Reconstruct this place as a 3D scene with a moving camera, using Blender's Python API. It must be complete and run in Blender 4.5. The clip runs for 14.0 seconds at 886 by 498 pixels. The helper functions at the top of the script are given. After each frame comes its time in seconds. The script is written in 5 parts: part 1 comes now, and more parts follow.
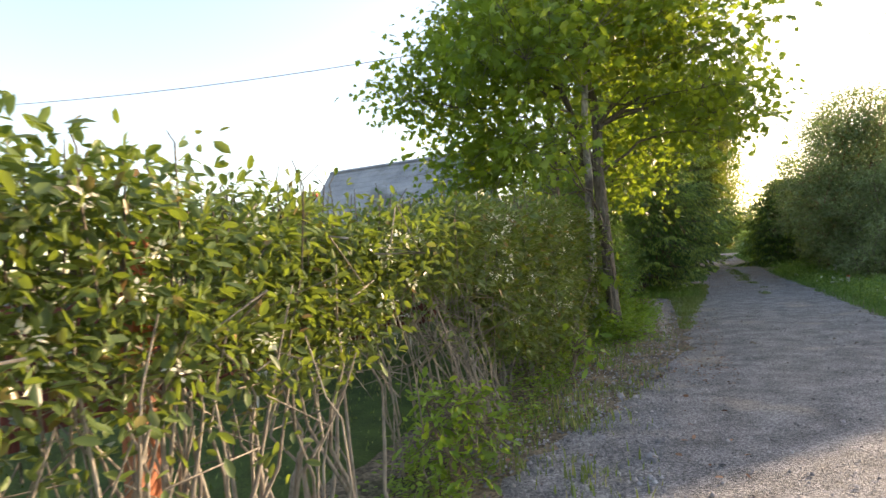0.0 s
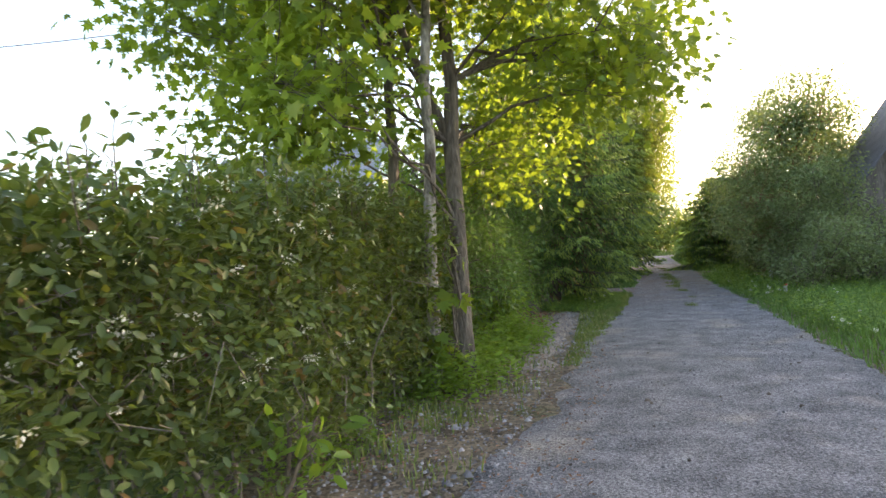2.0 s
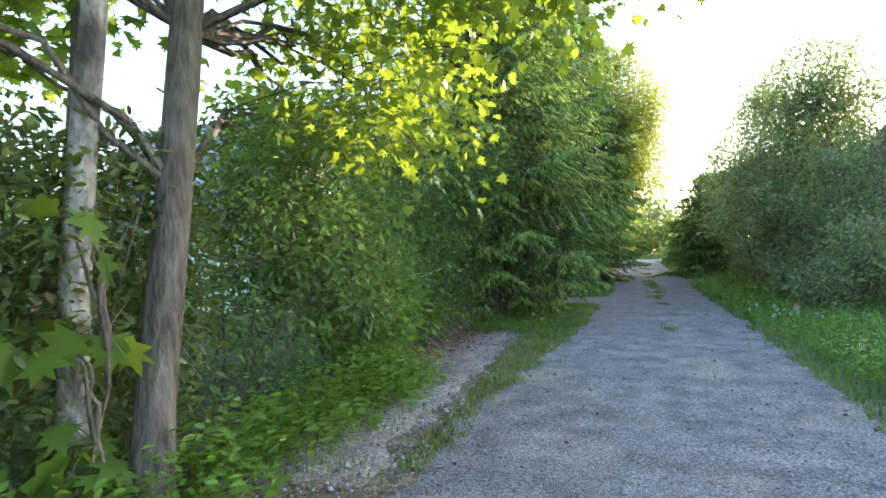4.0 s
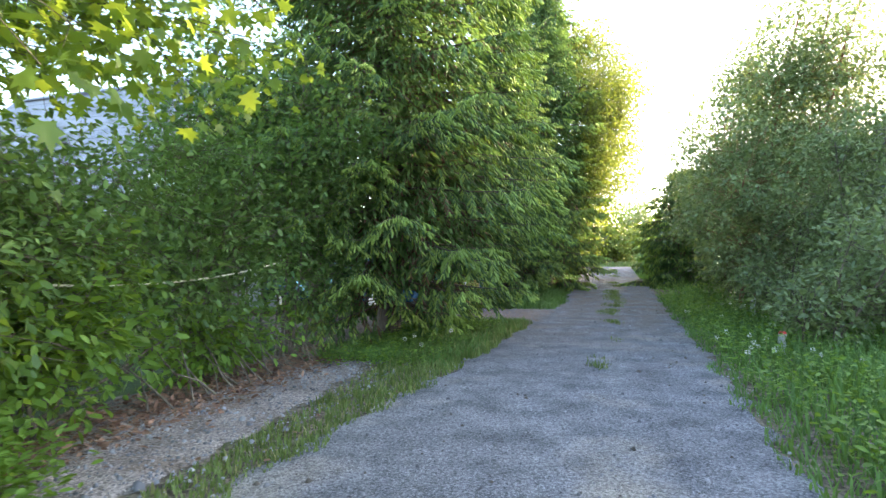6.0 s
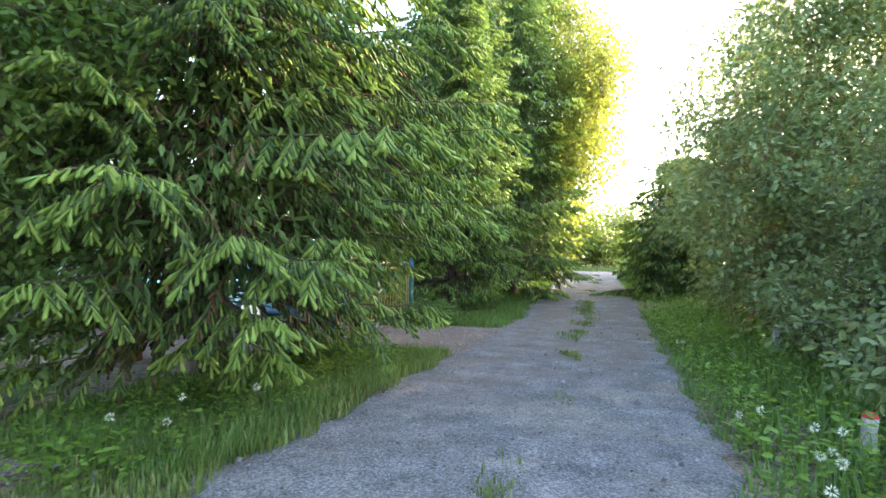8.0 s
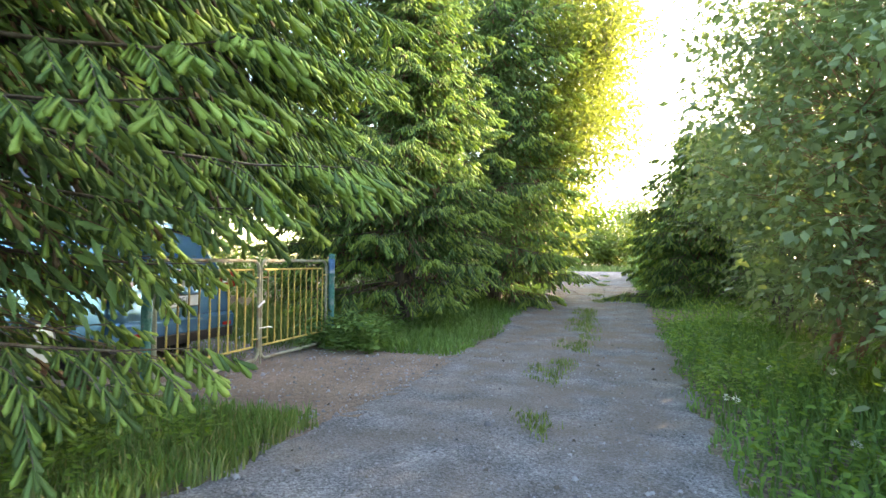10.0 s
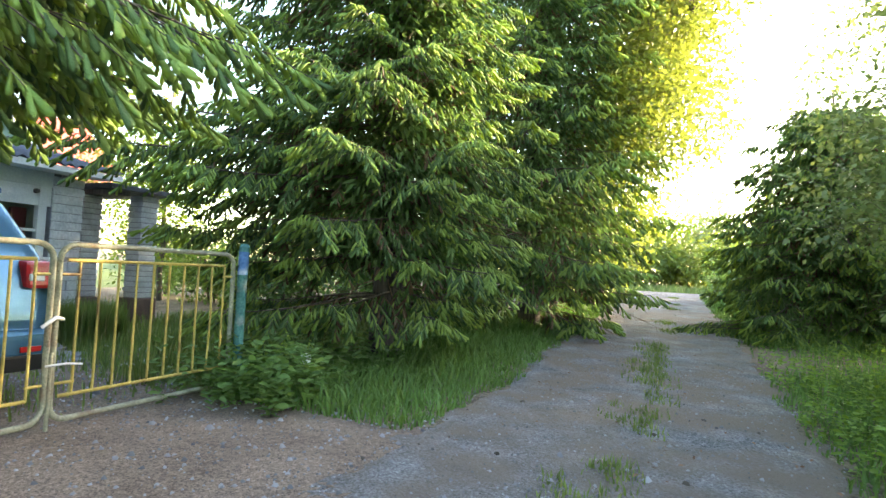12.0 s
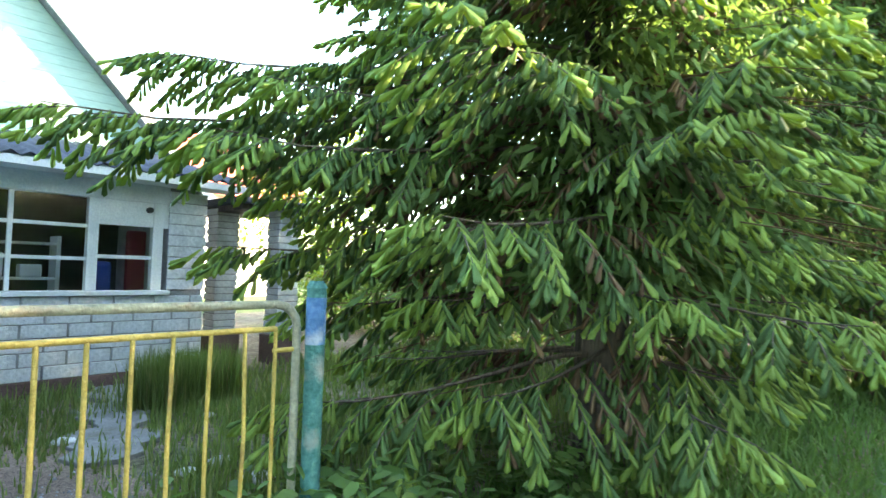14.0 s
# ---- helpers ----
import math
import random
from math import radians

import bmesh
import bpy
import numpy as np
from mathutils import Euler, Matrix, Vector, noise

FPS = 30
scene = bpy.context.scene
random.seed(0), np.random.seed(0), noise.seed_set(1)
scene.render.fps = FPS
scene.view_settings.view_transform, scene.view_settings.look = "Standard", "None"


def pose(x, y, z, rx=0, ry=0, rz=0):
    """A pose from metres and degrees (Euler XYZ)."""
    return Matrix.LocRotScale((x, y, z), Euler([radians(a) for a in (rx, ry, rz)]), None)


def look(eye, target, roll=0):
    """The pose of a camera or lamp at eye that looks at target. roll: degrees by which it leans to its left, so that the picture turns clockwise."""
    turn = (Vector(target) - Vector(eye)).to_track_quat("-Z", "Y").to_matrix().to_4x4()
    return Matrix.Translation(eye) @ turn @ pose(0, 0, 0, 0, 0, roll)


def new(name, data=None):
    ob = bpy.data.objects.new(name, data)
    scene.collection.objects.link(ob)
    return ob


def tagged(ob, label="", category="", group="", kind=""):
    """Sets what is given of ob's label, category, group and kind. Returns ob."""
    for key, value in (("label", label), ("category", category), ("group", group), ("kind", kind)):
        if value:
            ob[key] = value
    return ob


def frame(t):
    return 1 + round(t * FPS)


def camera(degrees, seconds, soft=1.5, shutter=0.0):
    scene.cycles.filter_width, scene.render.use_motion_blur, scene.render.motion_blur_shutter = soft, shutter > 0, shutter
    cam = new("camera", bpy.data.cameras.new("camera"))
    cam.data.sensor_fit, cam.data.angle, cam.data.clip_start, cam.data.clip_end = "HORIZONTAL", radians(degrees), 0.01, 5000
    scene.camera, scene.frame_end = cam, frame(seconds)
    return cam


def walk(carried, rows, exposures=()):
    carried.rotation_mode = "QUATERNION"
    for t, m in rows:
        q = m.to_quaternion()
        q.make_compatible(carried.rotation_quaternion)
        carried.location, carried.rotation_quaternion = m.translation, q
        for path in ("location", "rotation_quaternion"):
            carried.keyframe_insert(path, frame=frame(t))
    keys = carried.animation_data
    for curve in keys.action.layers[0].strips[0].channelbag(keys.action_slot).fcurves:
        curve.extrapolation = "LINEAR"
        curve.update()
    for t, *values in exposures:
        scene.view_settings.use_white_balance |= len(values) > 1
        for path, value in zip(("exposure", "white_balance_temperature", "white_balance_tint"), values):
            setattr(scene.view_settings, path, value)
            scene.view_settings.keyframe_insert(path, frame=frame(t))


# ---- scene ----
cam = camera(76.9, 14.0, shutter=0.12)
PATH = [
    (0, (0.317, 0.041, 1.411), (-0.485, 1.873, 1.464), -4.0),
    (0.5, (0.492, 0.822, 1.427), (-0.219, 2.692, 1.466), -3.7),
    (1, (0.681, 1.707, 1.446), (0.022, 3.595, 1.481), -3.6),
    (1.5, (0.853, 2.606, 1.446), (0.193, 4.493, 1.484), -3.1),
    (2, (1.031, 3.534, 1.388), (0.379, 5.424, 1.432), -3.9),
    (2.5, (1.1, 4.528, 1.349), (0.453, 6.42, 1.392), -1.3),
    (3, (1.246, 5.422, 1.351), (0.599, 7.314, 1.388), -1.7),
    (3.5, (1.372, 6.385, 1.351), (0.725, 8.278, 1.383), -1.5),
    (3.7, (1.437, 6.752, 1.348), (0.796, 8.646, 1.376), -1.9),
    (5.8, (2.289, 10.299, 1.279), (1.698, 12.209, 1.317), -1.0),
    (6, (2.345, 10.703, 1.226), (1.751, 12.612, 1.265), -0.5),
    (6.5, (2.485, 11.605, 1.211), (1.919, 13.522, 1.255), -0.4),
    (7, (2.565, 12.502, 1.205), (1.996, 14.419, 1.247), 0.8),
    (7.5, (2.656, 13.387, 1.218), (2.099, 15.308, 1.259), 0.8),
    (8, (2.664, 14.32, 1.232), (2.105, 16.24, 1.271), 0.9),
    (8.5, (2.708, 15.169, 1.28), (2.162, 17.092, 1.315), -1.8),
    (9, (2.783, 16.104, 1.254), (2.214, 18.021, 1.294), 0.2),
    (9.2, (2.833, 16.447, 1.251), (2.249, 18.36, 1.277), 0.0),
    (11.3, (2.815, 19.657, 1.081), (2.136, 21.537, 1.152), 3.0),
    (11.5, (2.76, 19.989, 1.145), (2.05, 21.858, 1.213), 3.1),
    (12, (2.562, 20.814, 1.124), (1.767, 22.648, 1.203), 3.0),
    (12.5, (2.343, 21.513, 1.168), (1.462, 23.307, 1.254), 3.1),
    (13, (1.996, 22.181, 1.238), (0.963, 23.89, 1.331), 3.5),
    (13.5, (1.6, 22.738, 1.282), (0.445, 24.368, 1.378), 2.2),
    (14, (1.071, 23.169, 1.323), (-0.279, 24.642, 1.406), 1.6),
]
walk(cam, [(t, look(eye, target, roll)) for t, eye, target, roll in PATH],
     exposures=[(0, 2.0, 7700, 19), (2, 2.5, 7600, 21), (2.7, 2.6, 7300, 19), (3, 2.45, 6550, 12), (3.5, 2.7, 6350, 12), (6, 3.2, 6650, 16), (7, 3.35, 6700, 16), (9, 3.65, 7150, 16), (12, 3.65, 7300, 11), (13, 3.95, 7150, 11), (14, 4.3, 7050, 7)])

# ---- world, sun ----
SUN_AZ, SUN_EL = 36.0, 14.0   # degrees: azimuth from the lane's direction towards the lane's far verge, elevation
world = bpy.data.worlds.new("evening_sky")
scene.world = world
world.use_nodes = True
wn = world.node_tree
sky = wn.nodes.new("ShaderNodeTexSky")
sky.sky_type = 'NISHITA'
sky.sun_disc = False
sky.sun_elevation = radians(SUN_EL)
sky.sun_rotation = radians(SUN_AZ)
sky.air_density, sky.dust_density, sky.ozone_density = 1.0, 1.2, 1.0
wn.links.new(sky.outputs[0], wn.nodes["Background"].inputs[0])
wn.nodes["Background"].inputs[1].default_value = 0.15
sun_data = bpy.data.lights.new("sun", 'SUN')
sun_data.energy, sun_data.angle, sun_data.color = 3.4, radians(0.6), (1.0, 0.83, 0.6)
sun = new("sun", sun_data)
sd = Vector((math.sin(radians(SUN_AZ)) * math.cos(radians(SUN_EL)), math.cos(radians(SUN_AZ)) * math.cos(radians(SUN_EL)), math.sin(radians(SUN_EL))))
sun.matrix_world = look(sd * 50, (0, 0, 0))
rng = np.random.default_rng(7)


# ---- materials ----
def nodes_of(m):
    m.use_nodes = True
    return m.node_tree.nodes, m.node_tree.links, m.node_tree.nodes["Principled BSDF"]


def mat(name, c1, c2, scale=6.0, rough=0.8, bump=0.3, fine=60.0, metal=0.0, stretch=(1, 1, 1), dist=0.02, spec=0.3, c3=None, cells=0.0):
    """A surface that varies at two scales between c1 and c2, with a fine relief; c3 is a sparse stain colour."""
    m = bpy.data.materials.new(name)
    n, l, p = nodes_of(m)
    tc = n.new("ShaderNodeTexCoord")
    mp = n.new("ShaderNodeMapping")
    mp.inputs["Scale"].default_value = stretch
    l.new(tc.outputs["Object"], mp.inputs[0])
    a = n.new("ShaderNodeTexNoise")
    a.inputs["Scale"].default_value, a.inputs["Detail"].default_value = scale, 5
    b = n.new("ShaderNodeTexNoise")
    b.inputs["Scale"].default_value, b.inputs["Detail"].default_value = fine, 6
    l.new(mp.outputs[0], a.inputs["Vector"])
    l.new(mp.outputs[0], b.inputs["Vector"])
    add = n.new("ShaderNodeMath")
    add.operation = 'ADD'
    l.new(a.outputs[0], add.inputs[0])
    l.new(b.outputs[0], add.inputs[1])
    rp = n.new("ShaderNodeValToRGB")
    rp.color_ramp.elements[0].position, rp.color_ramp.elements[1].position = 0.36, 0.64
    rp.color_ramp.elements[0].color, rp.color_ramp.elements[1].color = (*c1, 1), (*c2, 1)
    half = n.new("ShaderNodeMath")
    half.operation = 'MULTIPLY'
    half.inputs[1].default_value = 0.5
    l.new(add.outputs[0], half.inputs[0])
    l.new(half.outputs[0], rp.inputs[0])
    col = rp.outputs[0]
    if c3:
        s = n.new("ShaderNodeTexNoise")
        s.inputs["Scale"].default_value, s.inputs["Detail"].default_value = scale * 0.37, 8
        l.new(mp.outputs[0], s.inputs["Vector"])
        r3 = n.new("ShaderNodeValToRGB")
        r3.color_ramp.elements[0].position, r3.color_ramp.elements[1].position = 0.56, 0.7
        l.new(s.outputs[0], r3.inputs[0])
        mx = n.new("ShaderNodeMix")
        mx.data_type = 'RGBA'
        l.new(r3.outputs[0], mx.inputs[0])
        l.new(col, mx.inputs[6])
        mx.inputs[7].default_value = (*c3, 1)
        col = mx.outputs[2]
    if cells:
        vo = n.new("ShaderNodeTexVoronoi")
        vo.inputs["Scale"].default_value = cells
        l.new(mp.outputs[0], vo.inputs["Vector"])
        sp = n.new("ShaderNodeSeparateColor")
        l.new(vo.outputs["Color"], sp.inputs[0])
        rg = n.new("ShaderNodeMapRange")
        rg.inputs[3].default_value, rg.inputs[4].default_value = 0.5, 1.5
        l.new(sp.outputs[0], rg.inputs[0])
        mu = n.new("ShaderNodeMix")
        mu.data_type, mu.blend_type = 'RGBA', 'MULTIPLY'
        mu.inputs[0].default_value = 1.0
        l.new(col, mu.inputs[6])
        l.new(rg.outputs[0], mu.inputs[7])
        col = mu.outputs[2]
    l.new(col, p.inputs["Base Color"])
    p.inputs["Roughness"].default_value, p.inputs["Metallic"].default_value = rough, metal
    p.inputs["Specular IOR Level"].default_value = spec
    if bump:
        bp = n.new("ShaderNodeBump")
        bp.inputs["Strength"].default_value, bp.inputs["Distance"].default_value = bump, dist
        l.new(b.outputs[0], bp.inputs["Height"])
        l.new(bp.outputs[0], p.inputs["Normal"])
    return m


def leaf_mat(name, dark, light, glow, trans=0.4, rough=0.45, rare=None, relief=0.0):
    """Foliage: each leaf has its own tint, some light passes through."""
    m = bpy.data.materials.new(name)
    n, l, p = nodes_of(m)
    g = n.new("ShaderNodeNewGeometry")
    rp = n.new("ShaderNodeValToRGB")
    rp.color_ramp.elements[0].color, rp.color_ramp.elements[1].color = (*dark, 1), (*light, 1)
    rp.color_ramp.elements[1].position = 0.9
    if rare:
        e = rp.color_ramp.elements.new(0.985)
        e.color = (*rare, 1)
    l.new(g.outputs["Random Per Island"], rp.inputs[0])
    tc = n.new("ShaderNodeTexCoord")
    ns = n.new("ShaderNodeTexNoise")
    ns.inputs["Scale"].default_value = 1.3
    l.new(tc.outputs["Object"], ns.inputs["Vector"])
    hs = n.new("ShaderNodeHueSaturation")
    mr = n.new("ShaderNodeMapRange")
    mr.inputs[1].default_value, mr.inputs[2].default_value, mr.inputs[3].default_value, mr.inputs[4].default_value = 0.3, 0.7, 0.75, 1.3
    l.new(ns.outputs[0], mr.inputs[0])
    l.new(mr.outputs[0], hs.inputs["Value"])
    l.new(rp.outputs[0], hs.inputs["Color"])
    l.new(hs.outputs[0], p.inputs["Base Color"])
    p.inputs["Roughness"].default_value = rough
    p.inputs["Specular IOR Level"].default_value = 0.25
    if relief:
        fn = n.new("ShaderNodeTexNoise")
        fn.inputs["Scale"].default_value, fn.inputs["Detail"].default_value = relief, 2
        l.new(tc.outputs["Object"], fn.inputs["Vector"])
        bp = n.new("ShaderNodeBump")
        bp.inputs["Strength"].default_value, bp.inputs["Distance"].default_value = 0.9, 0.01
        l.new(fn.outputs[0], bp.inputs["Height"])
        l.new(bp.outputs[0], p.inputs["Normal"])
    tr = n.new("ShaderNodeBsdfTranslucent")
    tr.inputs[0].default_value = (*glow, 1)
    ms = n.new("ShaderNodeMixShader")
    ms.inputs[0].default_value = trans
    l.new(p.outputs[0], ms.inputs[1])
    l.new(tr.outputs[0], ms.inputs[2])
    l.new(ms.outputs[0], n["Material Output"].inputs[0])
    return m


def plain(name, c, rough=0.5, metal=0.0, spec=0.5, vary=0.12):
    return mat(name, tuple(v * (1 - vary) for v in c), tuple(min(1, v * (1 + vary)) for v in c), 9, rough, 0.12, 70, metal, spec=spec, dist=0.004)


M = dict(
    earth=mat("verge_earth", (0.075, 0.06, 0.042), (0.22, 0.18, 0.13), 3.0, 0.95, 0.8, 45, c3=(0.07, 0.09, 0.03), cells=28),
    road=mat("road_gravel", (0.085, 0.09, 0.10), (0.29, 0.292, 0.305), 2.8, 0.9, 1.0, 75, c3=(0.31, 0.285, 0.255), dist=0.03, cells=85),
    stone=leaf_mat("gravel_stones", (0.10, 0.10, 0.11), (0.30, 0.30, 0.315), (0, 0, 0), 0.0, 0.85),
    path=mat("pale_gravel", (0.15, 0.122, 0.108), (0.36, 0.31, 0.282), 2.5, 0.95, 0.9, 50, c3=(0.19, 0.13, 0.095), cells=70),
    soil=mat("driveway_soil", (0.13, 0.092, 0.07), (0.25, 0.185, 0.145), 1.4, 0.95, 0.5, 30, c3=(0.12, 0.09, 0.072), cells=120),
    lawn=mat("lawn_soil", (0.03, 0.05, 0.012), (0.08, 0.13, 0.03), 3, 0.95, 0.6, 60),
    bark=mat("grey_bark", (0.05, 0.042, 0.035), (0.17, 0.15, 0.125), 9, 0.9, 1.0, 26, stretch=(1, 1, 0.22), dist=0.05),
    birchbark=mat("lichen_bark", (0.09, 0.08, 0.07), (0.42, 0.40, 0.36), 7, 0.9, 0.9, 24, stretch=(1, 1, 0.5), dist=0.04, c3=(0.06, 0.05, 0.045)),
    pinebark=mat("pine_bark", (0.12, 0.06, 0.035), (0.32, 0.17, 0.10), 8, 0.9, 1.0, 24, stretch=(1, 1, 0.3), dist=0.04),
    twig=mat("twig_bark", (0.07, 0.055, 0.04), (0.20, 0.165, 0.13), 14, 0.85, 0.5, 60, stretch=(1, 1, 0.3)),
    stem=mat("hedge_stem", (0.11, 0.097, 0.083), (0.28, 0.255, 0.22), 12, 0.85, 0.5, 60, stretch=(1, 1, 0.3)),
    hedge=leaf_mat("hedge_leaf", (0.032, 0.056, 0.024), (0.12, 0.165, 0.06), (0.28, 0.38, 0.04), 0.28, 0.3, (0.16, 0.08, 0.04)),
    maple=leaf_mat("maple_leaf", (0.04, 0.085, 0.02), (0.10, 0.18, 0.03), (0.36, 0.48, 0.04), 0.42, 0.45),
    bush=leaf_mat("elder_leaf", (0.042, 0.095, 0.034), (0.13, 0.22, 0.07), (0.22, 0.36, 0.06), 0.35, 0.45),
    aspen=leaf_mat("aspen_leaf", (0.085, 0.13, 0.066), (0.19, 0.25, 0.12), (0.28, 0.37, 0.10), 0.35, 0.4),
    willow=leaf_mat("willow_leaf", (0.06, 0.10, 0.025), (0.15, 0.21, 0.05), (0.30, 0.36, 0.05), 0.4, 0.45),
    spruce=leaf_mat("spruce_needles", (0.066, 0.125, 0.05), (0.15, 0.25, 0.085), (0.2, 0.34, 0.07), 0.3, 0.7, relief=120),
    shoot=leaf_mat("fresh_spruce_shoots", (0.19, 0.32, 0.085), (0.33, 0.48, 0.13), (0.46, 0.58, 0.09), 0.4, 0.65, relief=120),
    deadtwig=leaf_mat("dry_needles", (0.10, 0.065, 0.035), (0.22, 0.15, 0.085), (0.15, 0.1, 0.05), 0.2, 0.8),
    grass=leaf_mat("grass_blade", (0.058, 0.10, 0.03), (0.165, 0.22, 0.07), (0.25, 0.34, 0.06), 0.3, 0.5, (0.34, 0.28, 0.14)),
    lush=leaf_mat("lush_grass_blade", (0.045, 0.105, 0.03), (0.13, 0.235, 0.065), (0.2, 0.36, 0.05), 0.3, 0.5),
    herb=leaf_mat("herb_leaf", (0.05, 0.11, 0.02), (0.14, 0.26, 0.05), (0.30, 0.46, 0.04), 0.4, 0.45),
    clod=leaf_mat("earth_clods", (0.045, 0.038, 0.03), (0.13, 0.11, 0.09), (0, 0, 0), 0.0, 0.9),
    litter=leaf_mat("dead_leaf", (0.12, 0.06, 0.04), (0.32, 0.19, 0.13), (0.15, 0.09, 0.04), 0.15, 0.8),
    blossom=leaf_mat("white_blossom", (0.6, 0.6, 0.52), (0.85, 0.85, 0.78), (0.7, 0.7, 0.55), 0.3, 0.6),
    slate=mat("slate_roof", (0.16, 0.17, 0.19), (0.33, 0.345, 0.37), 1.2, 0.75, 0.5, 30, c3=(0.12, 0.125, 0.12)),
    darkroof=mat("dark_corrugated_roof", (0.035, 0.04, 0.055), (0.09, 0.10, 0.125), 3, 0.6, 0.3, 40),
    mint=mat("mint_siding", (0.40, 0.60, 0.54), (0.52, 0.72, 0.65), 2, 0.6, 0.25, 40, stretch=(1, 0.2, 1)),
    white=mat("white_paint", (0.62, 0.63, 0.64), (0.82, 0.82, 0.81), 3, 0.6, 0.2, 50),
    block=mat("whitewashed_block", (0.42, 0.44, 0.47), (0.68, 0.69, 0.71), 5, 0.85, 0.6, 30, c3=(0.34, 0.34, 0.35)),
    mortar=mat("mortar", (0.20, 0.20, 0.21), (0.36, 0.36, 0.37), 8, 0.95, 0.5, 50),
    plinth=mat("brown_plinth", (0.10, 0.06, 0.055), (0.18, 0.115, 0.10), 4, 0.85, 0.4, 40),
    maroon=mat("maroon_boards", (0.07, 0.02, 0.016), (0.15, 0.045, 0.034), 4, 0.8, 0.4, 40, stretch=(1, 1, 0.2)),
    redpost=mat("red_brown_paint", (0.24, 0.07, 0.035), (0.42, 0.14, 0.07), 7, 0.75, 0.6, 40, stretch=(1, 1, 0.3), c3=(0.2, 0.15, 0.1)),
    oldwood=mat("weathered_boards", (0.055, 0.05, 0.048), (0.16, 0.148, 0.14), 4, 0.9, 0.7, 36, stretch=(1, 1, 0.15)),
    redroof=mat("red_metal_roof", (0.42, 0.06, 0.05), (0.6, 0.12, 0.09), 3, 0.5, 0.2, 40),
    yellow=mat("worn_yellow_paint", (0.42, 0.30, 0.07), (0.62, 0.47, 0.14), 9, 0.6, 0.5, 60, c3=(0.20, 0.12, 0.06)),
    greypaint=mat("worn_grey_green_paint", (0.22, 0.22, 0.16), (0.42, 0.40, 0.28), 12, 0.6, 0.5, 60, c3=(0.2, 0.12, 0.07)),
    greenpost=mat("peeling_green_paint", (0.03, 0.13, 0.12), (0.10, 0.27, 0.25), 14, 0.7, 0.6, 50, c3=(0.3, 0.31, 0.28)),
    bluepaint=mat("blue_paint", (0.05, 0.14, 0.32), (0.12, 0.26, 0.5), 16, 0.6, 0.4, 50, c3=(0.5, 0.53, 0.56)),
    concrete=mat("pale_concrete", (0.34, 0.34, 0.33), (0.56, 0.56, 0.54), 9, 0.9, 0.6, 50),
    oldslab=mat("old_slab", (0.13, 0.13, 0.125), (0.26, 0.255, 0.245), 7, 0.9, 0.6, 50, c3=(0.12, 0.11, 0.08)),
    carblue=plain("blue_car_paint", (0.10, 0.25, 0.42), 0.22, 0.55, 0.6, 0.05),
    black=plain("black_plastic", (0.02, 0.02, 0.022), 0.5),
    rubber=plain("tyre_rubber", (0.018, 0.018, 0.018), 0.85),
    rim=plain("alloy_rim", (0.5, 0.5, 0.52), 0.3, 0.9),
    redlens=plain("red_tail_lens", (0.42, 0.015, 0.02), 0.15),
    plate=plain("white_number_plate", (0.75, 0.75, 0.73), 0.4),
    rope=plain("cream_rope", (0.62, 0.58, 0.45), 0.9),
    steel=plain("white_painted_steel", (0.6, 0.6, 0.6), 0.5, 0.2),
    cable=plain("cable_sheath", (0.05, 0.05, 0.055), 0.6),
    redcap=plain("red_cap", (0.5, 0.04, 0.03), 0.5),
    bluecloth=plain("blue_cloth", (0.03, 0.07, 0.3), 0.9),
    redcloth=plain("dark_red_cloth", (0.2, 0.02, 0.03), 0.9),
    whiteplastic=plain("white_plastic", (0.75, 0.77, 0.8), 0.4),
    # near-black colour stands in for the shade inside the veranda
    dark=plain("room_shade", (0.05, 0.045, 0.04), 0.9),
)


def trodden_earth(m, soil_colour, ya, yb, most):
    """Brown earth mixed into the gravel farther along the lane, in patches."""
    n, l, p = nodes_of(m)
    old = p.inputs["Base Color"].links[0].from_socket
    tc = n.new("ShaderNodeTexCoord")
    sep = n.new("ShaderNodeSeparateXYZ")
    l.new(tc.outputs["Object"], sep.inputs[0])
    mr = n.new("ShaderNodeMapRange")
    mr.inputs[1].default_value, mr.inputs[2].default_value, mr.inputs[4].default_value = ya, yb, most
    l.new(sep.outputs[1], mr.inputs[0])
    ns = n.new("ShaderNodeTexNoise")
    ns.inputs["Scale"].default_value, ns.inputs["Detail"].default_value = 1.6, 6
    l.new(tc.outputs["Object"], ns.inputs["Vector"])
    rr = n.new("ShaderNodeMapRange")
    rr.inputs[1].default_value, rr.inputs[2].default_value = 0.35, 0.6
    l.new(ns.outputs[0], rr.inputs[0])
    mu = n.new("ShaderNodeMath")
    mu.operation = 'MULTIPLY'
    l.new(mr.outputs[0], mu.inputs[0])
    l.new(rr.outputs[0], mu.inputs[1])
    mx = n.new("ShaderNodeMix")
    mx.data_type = 'RGBA'
    l.new(mu.outputs[0], mx.inputs[0])
    l.new(old, mx.inputs[6])
    mx.inputs[7].default_value = (*soil_colour, 1)
    l.new(mx.outputs[2], p.inputs["Base Color"])


